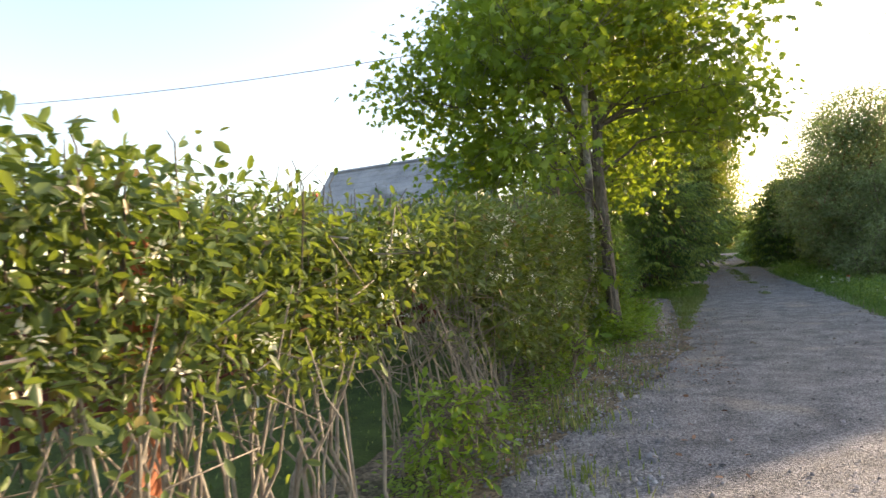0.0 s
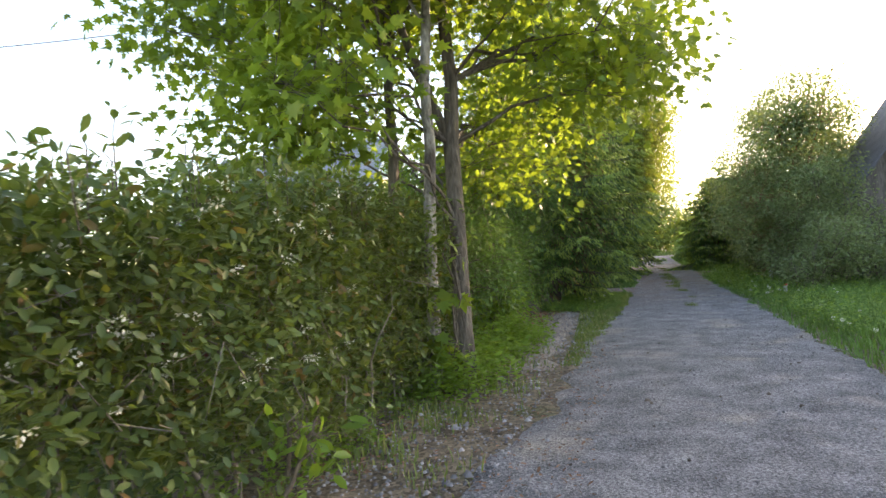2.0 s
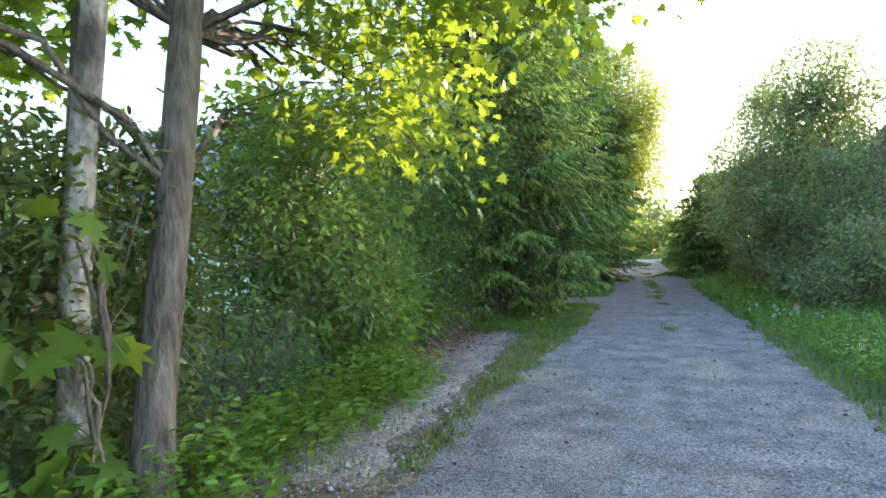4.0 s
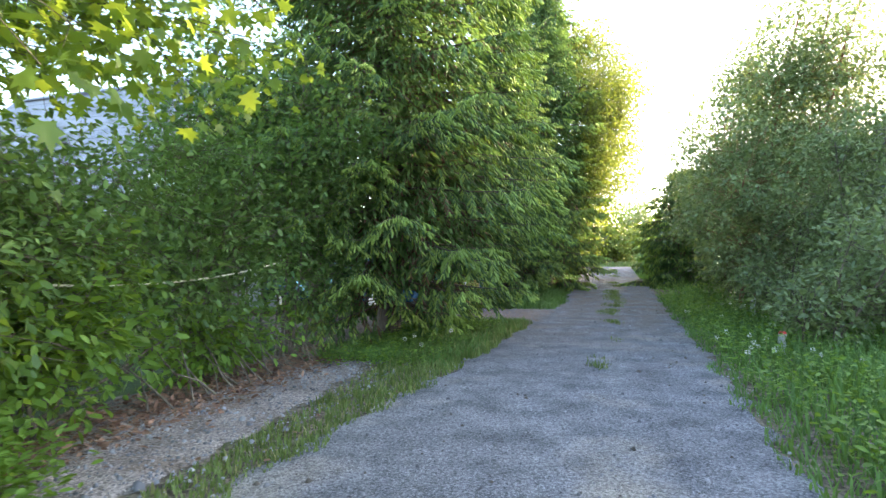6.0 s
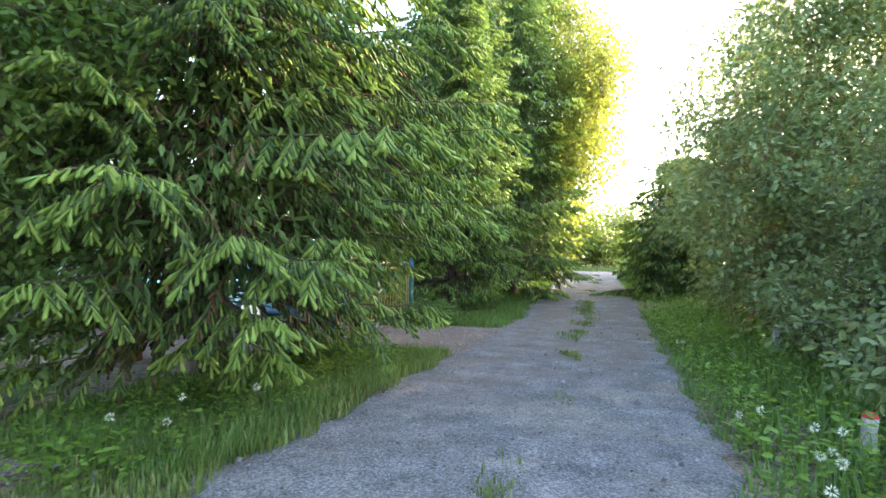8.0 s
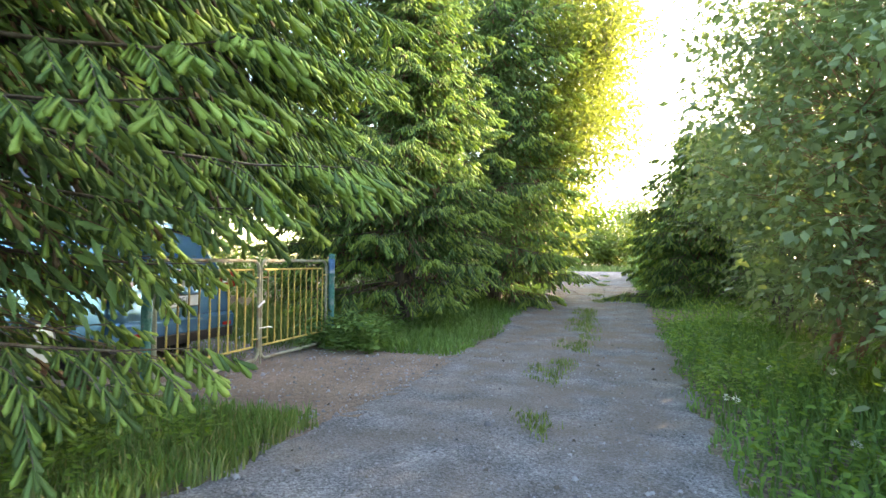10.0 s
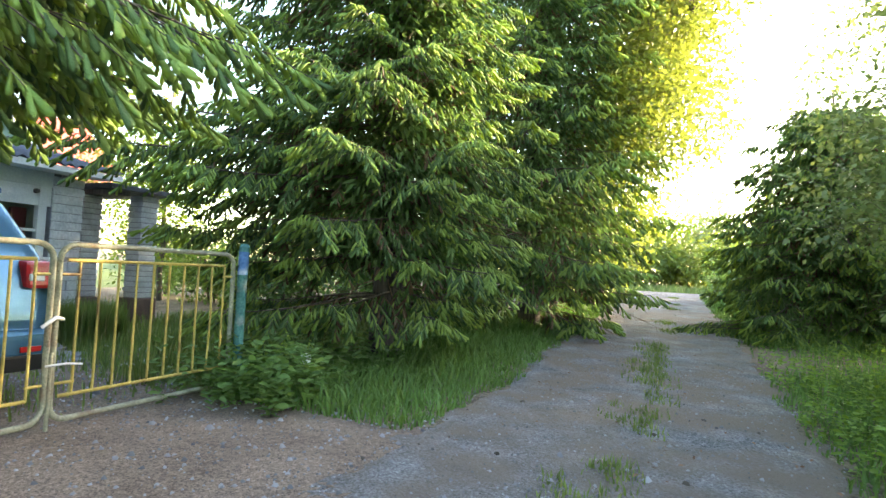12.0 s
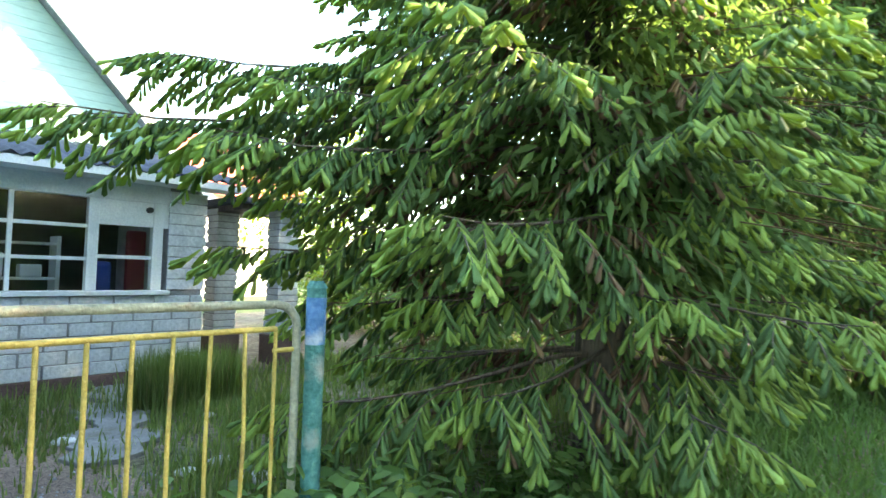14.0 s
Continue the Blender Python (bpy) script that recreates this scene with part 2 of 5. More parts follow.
trodden_earth(M["road"], (0.19, 0.15, 0.122), 16.0, 25.0, 0.95)
gm = bpy.data.materials.new("window_glass")
gn, gl, gp = nodes_of(gm)
gp.inputs["Base Color"].default_value = (0.9, 0.95, 0.95, 1)
gp.inputs["Roughness"].default_value, gp.inputs["Transmission Weight"].default_value, gp.inputs["IOR"].default_value = 0.03, 1.0, 1.45
M["glass"] = gm
cg = bpy.data.materials.new("tinted_car_glass")
cn, cl_, cp = nodes_of(cg)
cp.inputs["Base Color"].default_value = (0.02, 0.03, 0.035, 1)
cp.inputs["Roughness"].default_value = 0.05
cp.inputs["Specular IOR Level"].default_value = 0.8
M["carglass"] = cg


# ---- mesh helpers ----
def mesh_np(name, verts, polys, mats):
    """polys: list of (faces array n x k, material index)."""
    me = bpy.data.meshes.new(name)
    verts = np.asarray(verts, dtype=np.float32).reshape(-1, 3)
    me.vertices.add(len(verts))
    me.vertices.foreach_set("co", verts.ravel())
    loops, starts, totals, mi = [], [], [], []
    at = 0
    for f, k in polys:
        f = np.asarray(f, dtype=np.int32)
        if len(f) == 0:
            continue
        loops.append(f.ravel())
        starts.append(at + np.arange(len(f), dtype=np.int32) * f.shape[1])
        totals.append(np.full(len(f), f.shape[1], dtype=np.int32))
        mi.append(np.full(len(f), k, dtype=np.int32))
        at += f.size
    lp = np.concatenate(loops)
    me.loops.add(len(lp))
    me.loops.foreach_set("vertex_index", lp)
    st = np.concatenate(starts)
    me.polygons.add(len(st))
    me.polygons.foreach_set("loop_start", st)
    me.polygons.foreach_set("material_index", np.concatenate(mi))
    for m in mats:
        me.materials.append(m)
    me.update(calc_edges=True)
    me.validate()
    return me


def root(name, place=(0, 0, 0), label="", category="", group="", kind=""):
    e = new(name)
    e.location = place
    return tagged(e, label, category, group, kind)


def child(name, me, parent, label="", kind=""):
    ob = new(name, me)
    ob.parent = parent
    if parent:
        p = parent
        off = Vector(p.location)
        while p.parent:
            p = p.parent
            off += Vector(p.location)
        ob.location = -off
    return tagged(ob, label, kind=kind)


def part(name, bm, material, parent=None, label="", smooth=False):
    me = bpy.data.meshes.new(name)
    bm.to_mesh(me)
    bm.free()
    me.materials.append(material)
    if smooth:
        me.shade_smooth()
    return child(name, me, parent, label)


def box(lo, hi, bevel=0.0, bm=None):
    bm = bm or bmesh.new()
    c = [(a + b) / 2 for a, b in zip(lo, hi)]
    s = [max(1e-4, b - a) for a, b in zip(lo, hi)]
    r = bmesh.ops.create_cube(bm, size=1, matrix=Matrix.LocRotScale(c, None, s))
    if bevel:
        ed = list({e for v in r["verts"] for e in v.link_edges})
        bmesh.ops.bevel(bm, geom=ed, offset=bevel, segments=2, affect='EDGES', profile=0.6)
    return bm


def prism(outline, axis, lo, hi, bevel=0.0):
    """An outline of (a, b) points pushed along axis from lo to hi."""
    bm = bmesh.new()

    def at(a, b, d):
        return {"x": (d, a, b), "y": (a, d, b), "z": (a, b, d)}[axis]
    f = bm.faces.new([bm.verts.new(at(a, b, lo)) for a, b in outline])
    ex = bmesh.ops.extrude_face_region(bm, geom=[f])
    move = {"x": (hi - lo, 0, 0), "y": (0, hi - lo, 0), "z": (0, 0, hi - lo)}[axis]
    bmesh.ops.translate(bm, verts=[v for v in ex["geom"] if isinstance(v, bmesh.types.BMVert)], vec=move)
    bmesh.ops.recalc_face_normals(bm, faces=bm.faces)
    if bevel:
        bmesh.ops.bevel(bm, geom=list(bm.edges), offset=bevel, segments=2, affect='EDGES', profile=0.6)
    return bm


class Tubes:
    """Many tapered tubes gathered into one mesh."""

    def __init__(self, sides=5):
        self.v, self.f, self.n, self.sides = [], [], 0, sides

    def add(self, pts, radii):
        pts = np.asarray(pts, dtype=float)
        k, s = len(pts), self.sides
        tang = np.gradient(pts, axis=0)
        tang /= np.linalg.norm(tang, axis=1, keepdims=True) + 1e-9
        ref = np.array([0.31, 0.17, 0.93]) if abs(tang[0][2]) < 0.9 else np.array([1.0, 0.1, 0.0])
        u = np.cross(tang, ref)
        u /= np.linalg.norm(u, axis=1, keepdims=True) + 1e-9
        w = np.cross(tang, u)
        a = np.arange(s) * 2 * np.pi / s
        r = np.asarray(radii, dtype=float)[:, None, None]
        ring = pts[:, None, :] + r * (np.cos(a)[None, :, None] * u[:, None, :] + np.sin(a)[None, :, None] * w[:, None, :])
        self.v.append(ring.reshape(-1, 3))
        i = np.arange(s)
        j = (i + 1) % s
        for q in range(k - 1):
            b = self.n + q * s
            self.f.append(np.stack([b + i, b + j, b + s + j, b + s + i], 1))
        self.n += k * s

    def mesh(self, name, m):
        me = mesh_np(name, np.concatenate(self.v), [(np.concatenate(self.f), 0)], [m])
        me.shade_smooth()
        return me


def unit(a):
    return a / (np.linalg.norm(a, axis=-1, keepdims=True) + 1e-9)


def bend(a, b, sag=0.0, n=6, wob=0.0):
    a, b = np.asarray(a, float), np.asarray(b, float)
    t = np.linspace(0, 1, n)[:, None]
    p = a + (b - a) * t
    p[:, 2] += (4 * sag * t * (1 - t))[:, 0]
    if wob:
        p[1:-1] += rng.normal(0, wob, (n - 2, 3))
    return p


OVAL = (np.array([(0, 0, 0), (.3, .2, .05), (.72, .2, .06), (1, 0, -.04), (.72, -.2, .06), (.3, -.2, .05)]), [(0, 1, 2, 3), (0, 3, 4, 5)])
LONG = (np.array([(0, 0, 0), (.4, .12, .04), (1, 0, -.06), (.4, -.12, .04)]), [(0, 1, 2), (0, 2, 3)])
DIAMOND = (np.array([(0, 0, 0), (.45, .3, .05), (1, 0, -.03), (.45, -.3, .05)]), [(0, 1, 2), (0, 2, 3)])
MAPLE = (np.array([(0, 0, 0), (1, 0, -.06), (.62, .16, .02), (.78, .46, .0), (.46, .26, .04), (.3, .62, -.03), (.14, .3, .03), (-.08, .42, -.02),
                   (.62, -.16, .02), (.78, -.46, .0), (.46, -.26, .04), (.3, -.62, -.03), (.14, -.3, .03), (-.08, -.42, -.02)]),
         [(0, 1, 2, 4), (2, 3, 4), (0, 4, 5, 6), (0, 6, 7), (0, 10, 8, 1), (8, 10, 9), (0, 12, 11, 10), (0, 13, 12)])
FINGER = (np.array([(0, .05 * math.cos(a), .05 * math.sin(a)) for a in (0, 2.1, 4.2)] + [(.82, .135 * math.cos(a), .135 * math.sin(a)) for a in (0.4, 2.5, 4.6)] + [(1, 0, 0)]),
          [(0, 1, 4, 3), (1, 2, 5, 4), (2, 0, 3, 5), (3, 4, 6), (4, 5, 6), (5, 3, 6)])
STONE = (np.array([(-.5, -.4, 0), (.5, -.35, 0), (.4, .45, 0), (-.45, .4, 0), (-.2, -.15, .5), (.25, .1, .55)]),
         [(0, 1, 4), (1, 5, 4), (1, 2, 5), (2, 3, 5), (3, 4, 5), (3, 0, 4)])


def scatter(name, template, p, u, nrm, size, m):
    """One mesh of many small pieces: at p, along u, facing nrm, of the given sizes."""
    tv, tf = template
    p, size = np.asarray(p, float), np.asarray(size, float)
    u = unit(np.asarray(u, float))
    w = unit(np.cross(nrm, u))
    nn = np.cross(u, w)
    v = p[:, None, :] + size[:, None, None] * (tv[None, :, 0, None] * u[:, None] + tv[None, :, 1, None] * w[:, None] + tv[None, :, 2, None] * nn[:, None])
    k = len(tv)
    base = (np.arange(len(p)) * k)[:, None]
    polys = []
    for size_k in sorted({len(f) for f in tf}):
        fs = [f for f in tf if len(f) == size_k]
        polys.append((np.concatenate([base + np.array(f)[None] for f in fs]), 0))
    return mesh_np(name, v.reshape(-1, 3), polys, [m])


def rand_dirs(n, up=0.0):
    d = rng.normal(0, 1, (n, 3))
    d[:, 2] += up
    return unit(d)


# ---- ground ----
def rise(y):
    """Height of the land: level, then a gentle slope up to the crossing."""
    return np.clip((np.asarray(y, float) - 26) * 0.028, 0, 0.62)


def wave(x, y, s=1.0):
    return (np.sin(x * 1.7 * s + 1.3 * np.sin(y * 0.9 * s)) + np.sin(y * 2.3 * s + 0.7 * np.sin(x * 1.1 * s + 2)) + np.sin((x + y) * 4.1 * s) * 0.5) / 2.5


def land(x, y):
    x, y = np.asarray(x, float), np.asarray(y, float)
    far = np.clip((np.hypot(x, y - 20) - 60) / 200, 0, 1)
    return rise(y) + 0.003 * wave(x, y, 1.1) * (1 - far)


def road_left(y):
    return np.interp(y, [-20, 3.5, 6.5, 8.5, 12, 17, 26, 40, 50], [-0.95, -0.85, -0.15, 0.25, 0.2, 0.58, 0.92, 0.5, 0.3])


def road_right(y):
    return np.interp(y, [-20, 12, 18, 30, 50], [3.2, 3.26, 3.46, 3.55, 3.2])


def grid_mesh(name, xs, ys, z, mats):
    X, Y = np.meshgrid(xs, ys)
    v = np.stack([X, Y, z(X, Y)], -1).reshape(-1, 3)
    nx, ny = len(xs), len(ys)
    i = np.arange(nx - 1)[None] + np.arange(ny - 1)[:, None] * nx
    i = i.ravel()
    me = mesh_np(name, v, [(np.stack([i, i + 1, i + nx + 1, i + nx], 1), 0)], mats)
    me.shade_smooth()
    return me


axis_x = np.concatenate([[-900, -400, -200, -100, -60, -40], np.arange(-30, 30.1, 1.0), [40, 60, 100, 200, 400, 900]])
axis_y = np.concatenate([[-900, -400, -200, -100, -60, -40], np.arange(-25, 80.1, 1.0), [90, 120, 200, 400, 900]])
tagged(new("ground", grid_mesh("ground", axis_x, axis_y, land, [M["earth"]])), "earthy verge ground with leaf crumbs and moss", "ground", kind="structure")


def strip(name, left, right, ys, material, lift=0.012, cols=26, edge=0.05):
    """A ragged-edged sheet that dips under the ground along both borders."""
    t = np.linspace(-0.08, 1.08, cols)
    L, R = left(ys), right(ys)
    X = L[:, None] + (R - L)[:, None] * t[None]
    Y = np.repeat(ys[:, None], cols, 1)
    side = np.minimum(t, 1 - t)[None] * (R - L)[:, None]
    rag = 0.10 * wave(X, Y, 3.1) + 0.06 * wave(Y, X, 7.7)
    z = land(X, Y) + np.clip((side + rag) * 0.35, -0.06, lift + 0.0) + 0.0008 * wave(X, Y, 9)
    ends = np.minimum(ys - ys[0], ys[-1] - ys)[:, None]
    z = z - 0.05 * np.clip(0.5 - ends + rag, 0, 1) * (edge > 0)
    v = np.stack([X, Y, z], -1).reshape(-1, 3)
    i = (np.arange(cols - 1)[None] + np.arange(len(ys) - 1)[:, None] * cols).ravel()
    me = mesh_np(name, v, [(np.stack([i, i + 1, i + cols + 1, i + cols], 1), 0)], [material])
    me.shade_smooth()
    return me


tagged(new("road", strip("road", road_left, road_right, np.arange(-20, 49, 0.1), M["road"], 0.02, 44)), "grey crushed-gravel lane with pale worn patches", "road", kind="structure")
tagged(new("road_crossing", strip("road_crossing", lambda y: y * 0 - 30, lambda y: y * 0 + 30, np.arange(46.5, 50.5, 0.2), M["path"], 0.045, 120)), "pale sunlit gravel crossing at the lane's end", "road", kind="structure")
tagged(new("gravel_path", strip("gravel_path", lambda y: np.interp(y, [8, 11, 13, 17.6], [-1.3, -1.1, -1.5, -1.25]), lambda y: np.interp(y, [8, 10, 11, 13.5, 17.6], [0.4, 0.2, -0.1, -0.1, -0.5]), np.arange(10.2, 17.8, 0.08), M["path"], 0.02)), "pale gravel side path strewn with dead leaves", "path", kind="structure")
tagged(new("driveway", strip("driveway", lambda y: y * 0 - 5.4, lambda y: y * 0 + 1.1, np.arange(20.9, 24.6, 0.08), M["soil"], 0.02, 60)), "bare brown earth driveway in front of the gate", "driveway", kind="structure")
tagged(new("field_entrance", strip("field_entrance", lambda y: y * 0 + 3.3, lambda y: y * 0 + 8, np.arange(28.6, 31.4, 0.08), M["soil"], 0.02, 50)), "bare earth field entrance beside the lane", "driveway", kind="structure")
tagged(new("lawn", strip("lawn", lambda y: y * 0 - 12, lambda y: y * 0 - 2.0, np.arange(-6, 19, 0.25), M["lawn"], 0.02, 60)), "shaded green garden lawn behind the hedge", "lawn", kind="structure")


meadow_y = np.arange(-24, 46.4, 0.8)
tagged(new("meadow", strip("meadow", lambda y: y * 0 + 4.6, lambda y: y * 0 + 60, meadow_y, M["lawn"], 0.02, 90)), "rough green meadow behind the roadside thicket", "meadow", kind="structure")
tagged(new("meadow", strip("meadow", lambda y: y * 0 - 60, lambda y: y * 0 - 12.3, meadow_y, M["lawn"], 0.02, 90)), "rough green meadow beyond the gardens", "meadow", kind="structure")


def stones(name, n, xr, yr, size, m, label, inside=None, lift=0.02):
    x, y = rng.uniform(*xr, n), rng.uniform(*yr, n)
    if inside is not None:
        k = inside(x, y)
        x, y = x[k], y[k]
    n = len(x)
    u = rng.normal(0, 1, (n, 3))
    u[:, 2] *= 0.15
    nr = np.tile([0, 0, 1.0], (n, 1)) + rng.normal(0, 0.2, (n, 3))
    s = size * rng.lognormal(0, 0.45, n)
    return tagged(new(name, scatter(name, STONE, np.stack([x, y, land(x, y) + lift], 1), u, nr, s, m)), label, "gravel", kind="stuff")


stones("road_gravel", 20000, (-0.9, 3.6), (2, 30), 0.0105, M["stone"], "loose grey crushed stone on the lane", lambda x, y: (x > road_left(y) - 0.15) & (x < road_right(y) + 0.1), 0.026)
stones("path_gravel", 6000, (-1.3, 0.1), (3, 17.6), 0.016, M["stone"], "loose pale stones on the side path")
stones("driveway_gravel", 2500, (-3, 1.0), (21, 24.6), 0.014, M["stone"], "small stones on the earth driveway")


# ---- grass, litter ----
def blades(name, x, y, h, label, m, wide=0.006, lean=0.35):
    n = len(x)
    b = np.stack([x, y, land(x, y) - 0.01], 1)
    a = rng.uniform(0, 2 * np.pi, n)
    d = np.stack([np.cos(a), np.sin(a), np.zeros(n)], 1)
    w = np.stack([-np.sin(a), np.cos(a), np.zeros(n)], 1) * (wide * rng.uniform(0.7, 1.4, n))[:, None]
    ln = (h * lean * rng.uniform(0.2, 1.6, n))[:, None]
    up = np.array([[0, 0, 1.0]])
    mid = b + d * ln * 0.35 + up * (h * 0.6)[:, None]
    tip = b + d * ln + up * (h * rng.uniform(0.85, 1.05, n))[:, None]
    v = np.stack([b - w, b + w, mid + w * 0.8, mid - w * 0.8, tip], 1).reshape(-1, 3)
    i = (np.arange(n) * 5)[:, None]
    me = mesh_np(name, v, [(i + np.array([[0, 1, 2, 3]]), 0), (i + np.array([[3, 2, 4]]), 0)], [m])
    return tagged(new(name, me), label, "grass", kind="stuff")


def patch(n, xr, yr, dens):
    x, y = rng.uniform(*xr, n), rng.uniform(*yr, n)
    k = rng.uniform(0, 1, n) < np.clip(dens(x, y), 0, 1)
    return x[k], y[k]


x, y = patch(34000, (-0.3, 1.3), (10.5, 21.2), lambda x, y: np.where((x < road_left(y) + 0.1 + 0.12 * wave(x, y, 3)) & (x > np.interp(y, [10, 13.5, 17, 18], [0.1, -0.05, -0.3, -0.3])), 0.9 - 0.5 * (wave(x, y, 2.2) < -0.2), 0))
blades("verge_grass", x, y, rng.uniform(0.03, 0.1, len(x)) * np.interp(y, [10, 16, 18, 21], [0.8, 1, 1.8, 1.6]), "short bright green grass between path and lane", M["grass"])
x, y = patch(30000, (-1.4, 1.0), (16.8, 21.4), lambda x, y: np.where(x < road_left(y) - 0.05 + 0.1 * wave(x, y, 3), 0.8, 0))
blades("verge_grass", x, y, rng.uniform(0.05, 0.17, len(x)), "uncut green grass at the foot of the spruce", M["lush"], 0.005)
x, y = patch(60000, (-1.0, 1.4), (24.3, 46), lambda x, y: np.where(x < road_left(y) + 0.05 + 0.15 * wave(x, y, 2), 0.9 * np.exp(-np.clip(y - 26, 0, 50) / 18), 0))
blades("tall_grass", x, y, rng.uniform(0.05, 0.25, len(x)) * np.interp(road_left(y) - x, [-0.2, 0.2, 0.7], [0.3, 0.7, 1.1]), "tall green grass under the roadside spruce", M["lush"], 0.007, 0.7)
x, y = patch(92000, (3.2, 7.5), (8, 46), lambda x, y: np.where(x > road_right(y) - 0.05 + 0.15 * wave(x, y, 2), np.where((y > 28.6) & (y < 31.4), 0.15, 0.95), 0) * np.exp(-np.clip(x - 5.2, 0, 5) / 1.0))
blades("verge_grass", x, y, rng.uniform(0.05, 0.38, len(x)) * np.interp(x - road_right(y), [-0.1, 0.25, 0.9], [0.3, 0.55, 1.15]), "long green roadside grass with seed heads", M["lush"], 0.007, 0.6)
x, y = patch(60000, (1.7, 2.7), (17, 46), lambda x, y: np.clip(2.2 * wave(x * 1.4, y, 1.3) - 0.9 + ((y > 23.8) & (y < 31)) * 1.3, 0, 0.75) * np.clip(0.7 + 1.2 * wave(y, x, 6.3), 0, 1) * np.clip(1.4 - abs(x - 2.2 - 0.08 * np.sin(y)) / (0.11 + 0.015 * (y - 17).clip(0, 8)), 0, 1))
blades("lane_grass", x, y, rng.uniform(0.02, 0.08, len(x)) + 0.03, "low grass tufts along the lane's crown", M["grass"])
x, y = patch(14000, (-1.3, 0.35), (2, 12), lambda x, y: np.clip(0.45 + 0.9 * wave(x, y, 2.4), 0, 1) * np.clip((0.1 - x) / 0.6, 0, 1) ** 1.2)
blades("verge_grass", x, y, rng.uniform(0.03, 0.14, len(x)), "sparse grass and weeds along the hedge foot", M["grass"])
x, y = patch(30000, (-9, -2), (1, 19), lambda x, y: 0.5 + 0 * x)
blades("lawn_grass", x, y, rng.uniform(0.03, 0.08, len(x)), "mown green lawn grass", M["grass"], 0.008)
x, y = patch(14000, (-5.4, -1.1), (24.2, 32), lambda x, y: 0.5 + 0.8 * wave(x, y, 1.3))
blades("garden_grass", x, y, rng.uniform(0.05, 0.25, len(x)), "rough garden grass behind the gate", M["grass"])
x, y = patch(9000, (-5.2, -1.2), (21.2, 26), lambda x, y: np.clip(wave(x, y, 1.6), 0, 1) * 0.9)
blades("garden_grass", x, y, rng.uniform(0.04, 0.16, len(x)), "grass tufts on the earthy yard", M["grass"])
x, y = patch(9000, (-4.6, -4.0), (24.9, 26.1), lambda x, y: 1 - ((x + 4.3) / .3) ** 2 - ((y - 25.5) / .6) ** 2)
blades("iris_clump", x, y, rng.uniform(0.35, 0.6, len(x)), "dense tall green clump beside the veranda", M["grass"], 0.006, 0.15)
x, y = patch(16000, (-8, 12), (50, 62), lambda x, y: 0.7 + 0 * x)
blades("far_grass", x, y, rng.uniform(0.15, 0.5, len(x)), "sunlit grass bank beyond the crossing", M["grass"], 0.012)


def litter(name, n, xr, yr, dens, label, m, size=0.05):
    x, y = patch(n, xr, yr, dens)
    n = len(x)
    u = rng.normal(0, 1, (n, 3)) * [1, 1, 0.2]
    nr = np.tile([0, 0, 1.0], (n, 1)) + rng.normal(0, 0.35, (n, 3))
    return tagged(new(name, scatter(name, OVAL, np.stack([x, y, land(x, y) + 0.03 + rng.uniform(0, 0.015, n)], 1), u, nr, size * rng.uniform(0.5, 1.3, n), m)), label, "leaf litter", kind="stuff")


litter("leaf_litter", 5200, (-1.7, 0.6), (2.5, 17.8), lambda x, y: np.clip(0.9 - abs(x + 1.15 - (y > 11) * -0.0) / 0.55, 0.05, 1), "dry brown leaves along the hedge foot", M["litter"])
litter("leaf_litter", 8000, (-1.9, -0.55), (11, 17.8), lambda x, y: np.clip(1.3 - abs(x + 1.3) / 0.5, 0.08, 1), "thick brown leaf litter along the side path", M["litter"], 0.06)
litter("leaf_litter", 1500, (-0.9, 0.7), (6, 12), lambda x, y: 0.6 + 0.5 * wave(x, y, 2), "brown leaf crumbs on the lane's edge", M["litter"], 0.035)
litter("leaf_litter", 900, (0.3, 3.4), (24, 38), lambda x, y: 0.7 + 0 * x, "brown needles and leaves on the lane", M["litter"], 0.03)


x, y = patch(700, (0.2, 3.3), (6, 26), lambda x, y: np.where(wave(x, y, 1.3) > 0.1, 1, 0.35))
n = len(x)
tagged(new("road_debris", scatter("road_debris", STONE, np.stack([x, y, land(x, y) + 0.02], 1), rng.normal(0, 1, (n, 3)) * [1, 1, 0.1], np.tile([0, 0, 1.0], (n, 1)) + rng.normal(0, 0.3, (n, 3)), 0.014 * rng.lognormal(0, 0.5, n), M["clod"])), "dark earth crumbs and bark bits on the lane", "debris", kind="stuff")


# ---- plants ----
def herbs(name, x, y, h, label, m, leafs=9, size=0.06, template=OVAL):
    """Low leafy herbs: a short stem with leaves all round."""
    n = len(x)
    k = np.repeat(np.arange(n), leafs)
    t = np.tile(np.linspace(0.15, 1, leafs), n)
    a = rng.uniform(0, 2 * np.pi, n * leafs)
    out = np.stack([np.cos(a), np.sin(a), rng.uniform(-0.2, 0.5, n * leafs)], 1)
    p = np.stack([x[k], y[k], land(x[k], y[k]) + h[k] * t], 1) + out * [[0.03, 0.03, 0.0]]
    me = scatter(name, template, p, out, np.tile([0, 0, 1.0], (len(k), 1)) + rng.normal(0, 0.4, (len(k), 3)), size * rng.uniform(0.6, 1.3, len(k)), m)
    return tagged(new(name, me), label, "weeds", kind="stuff")


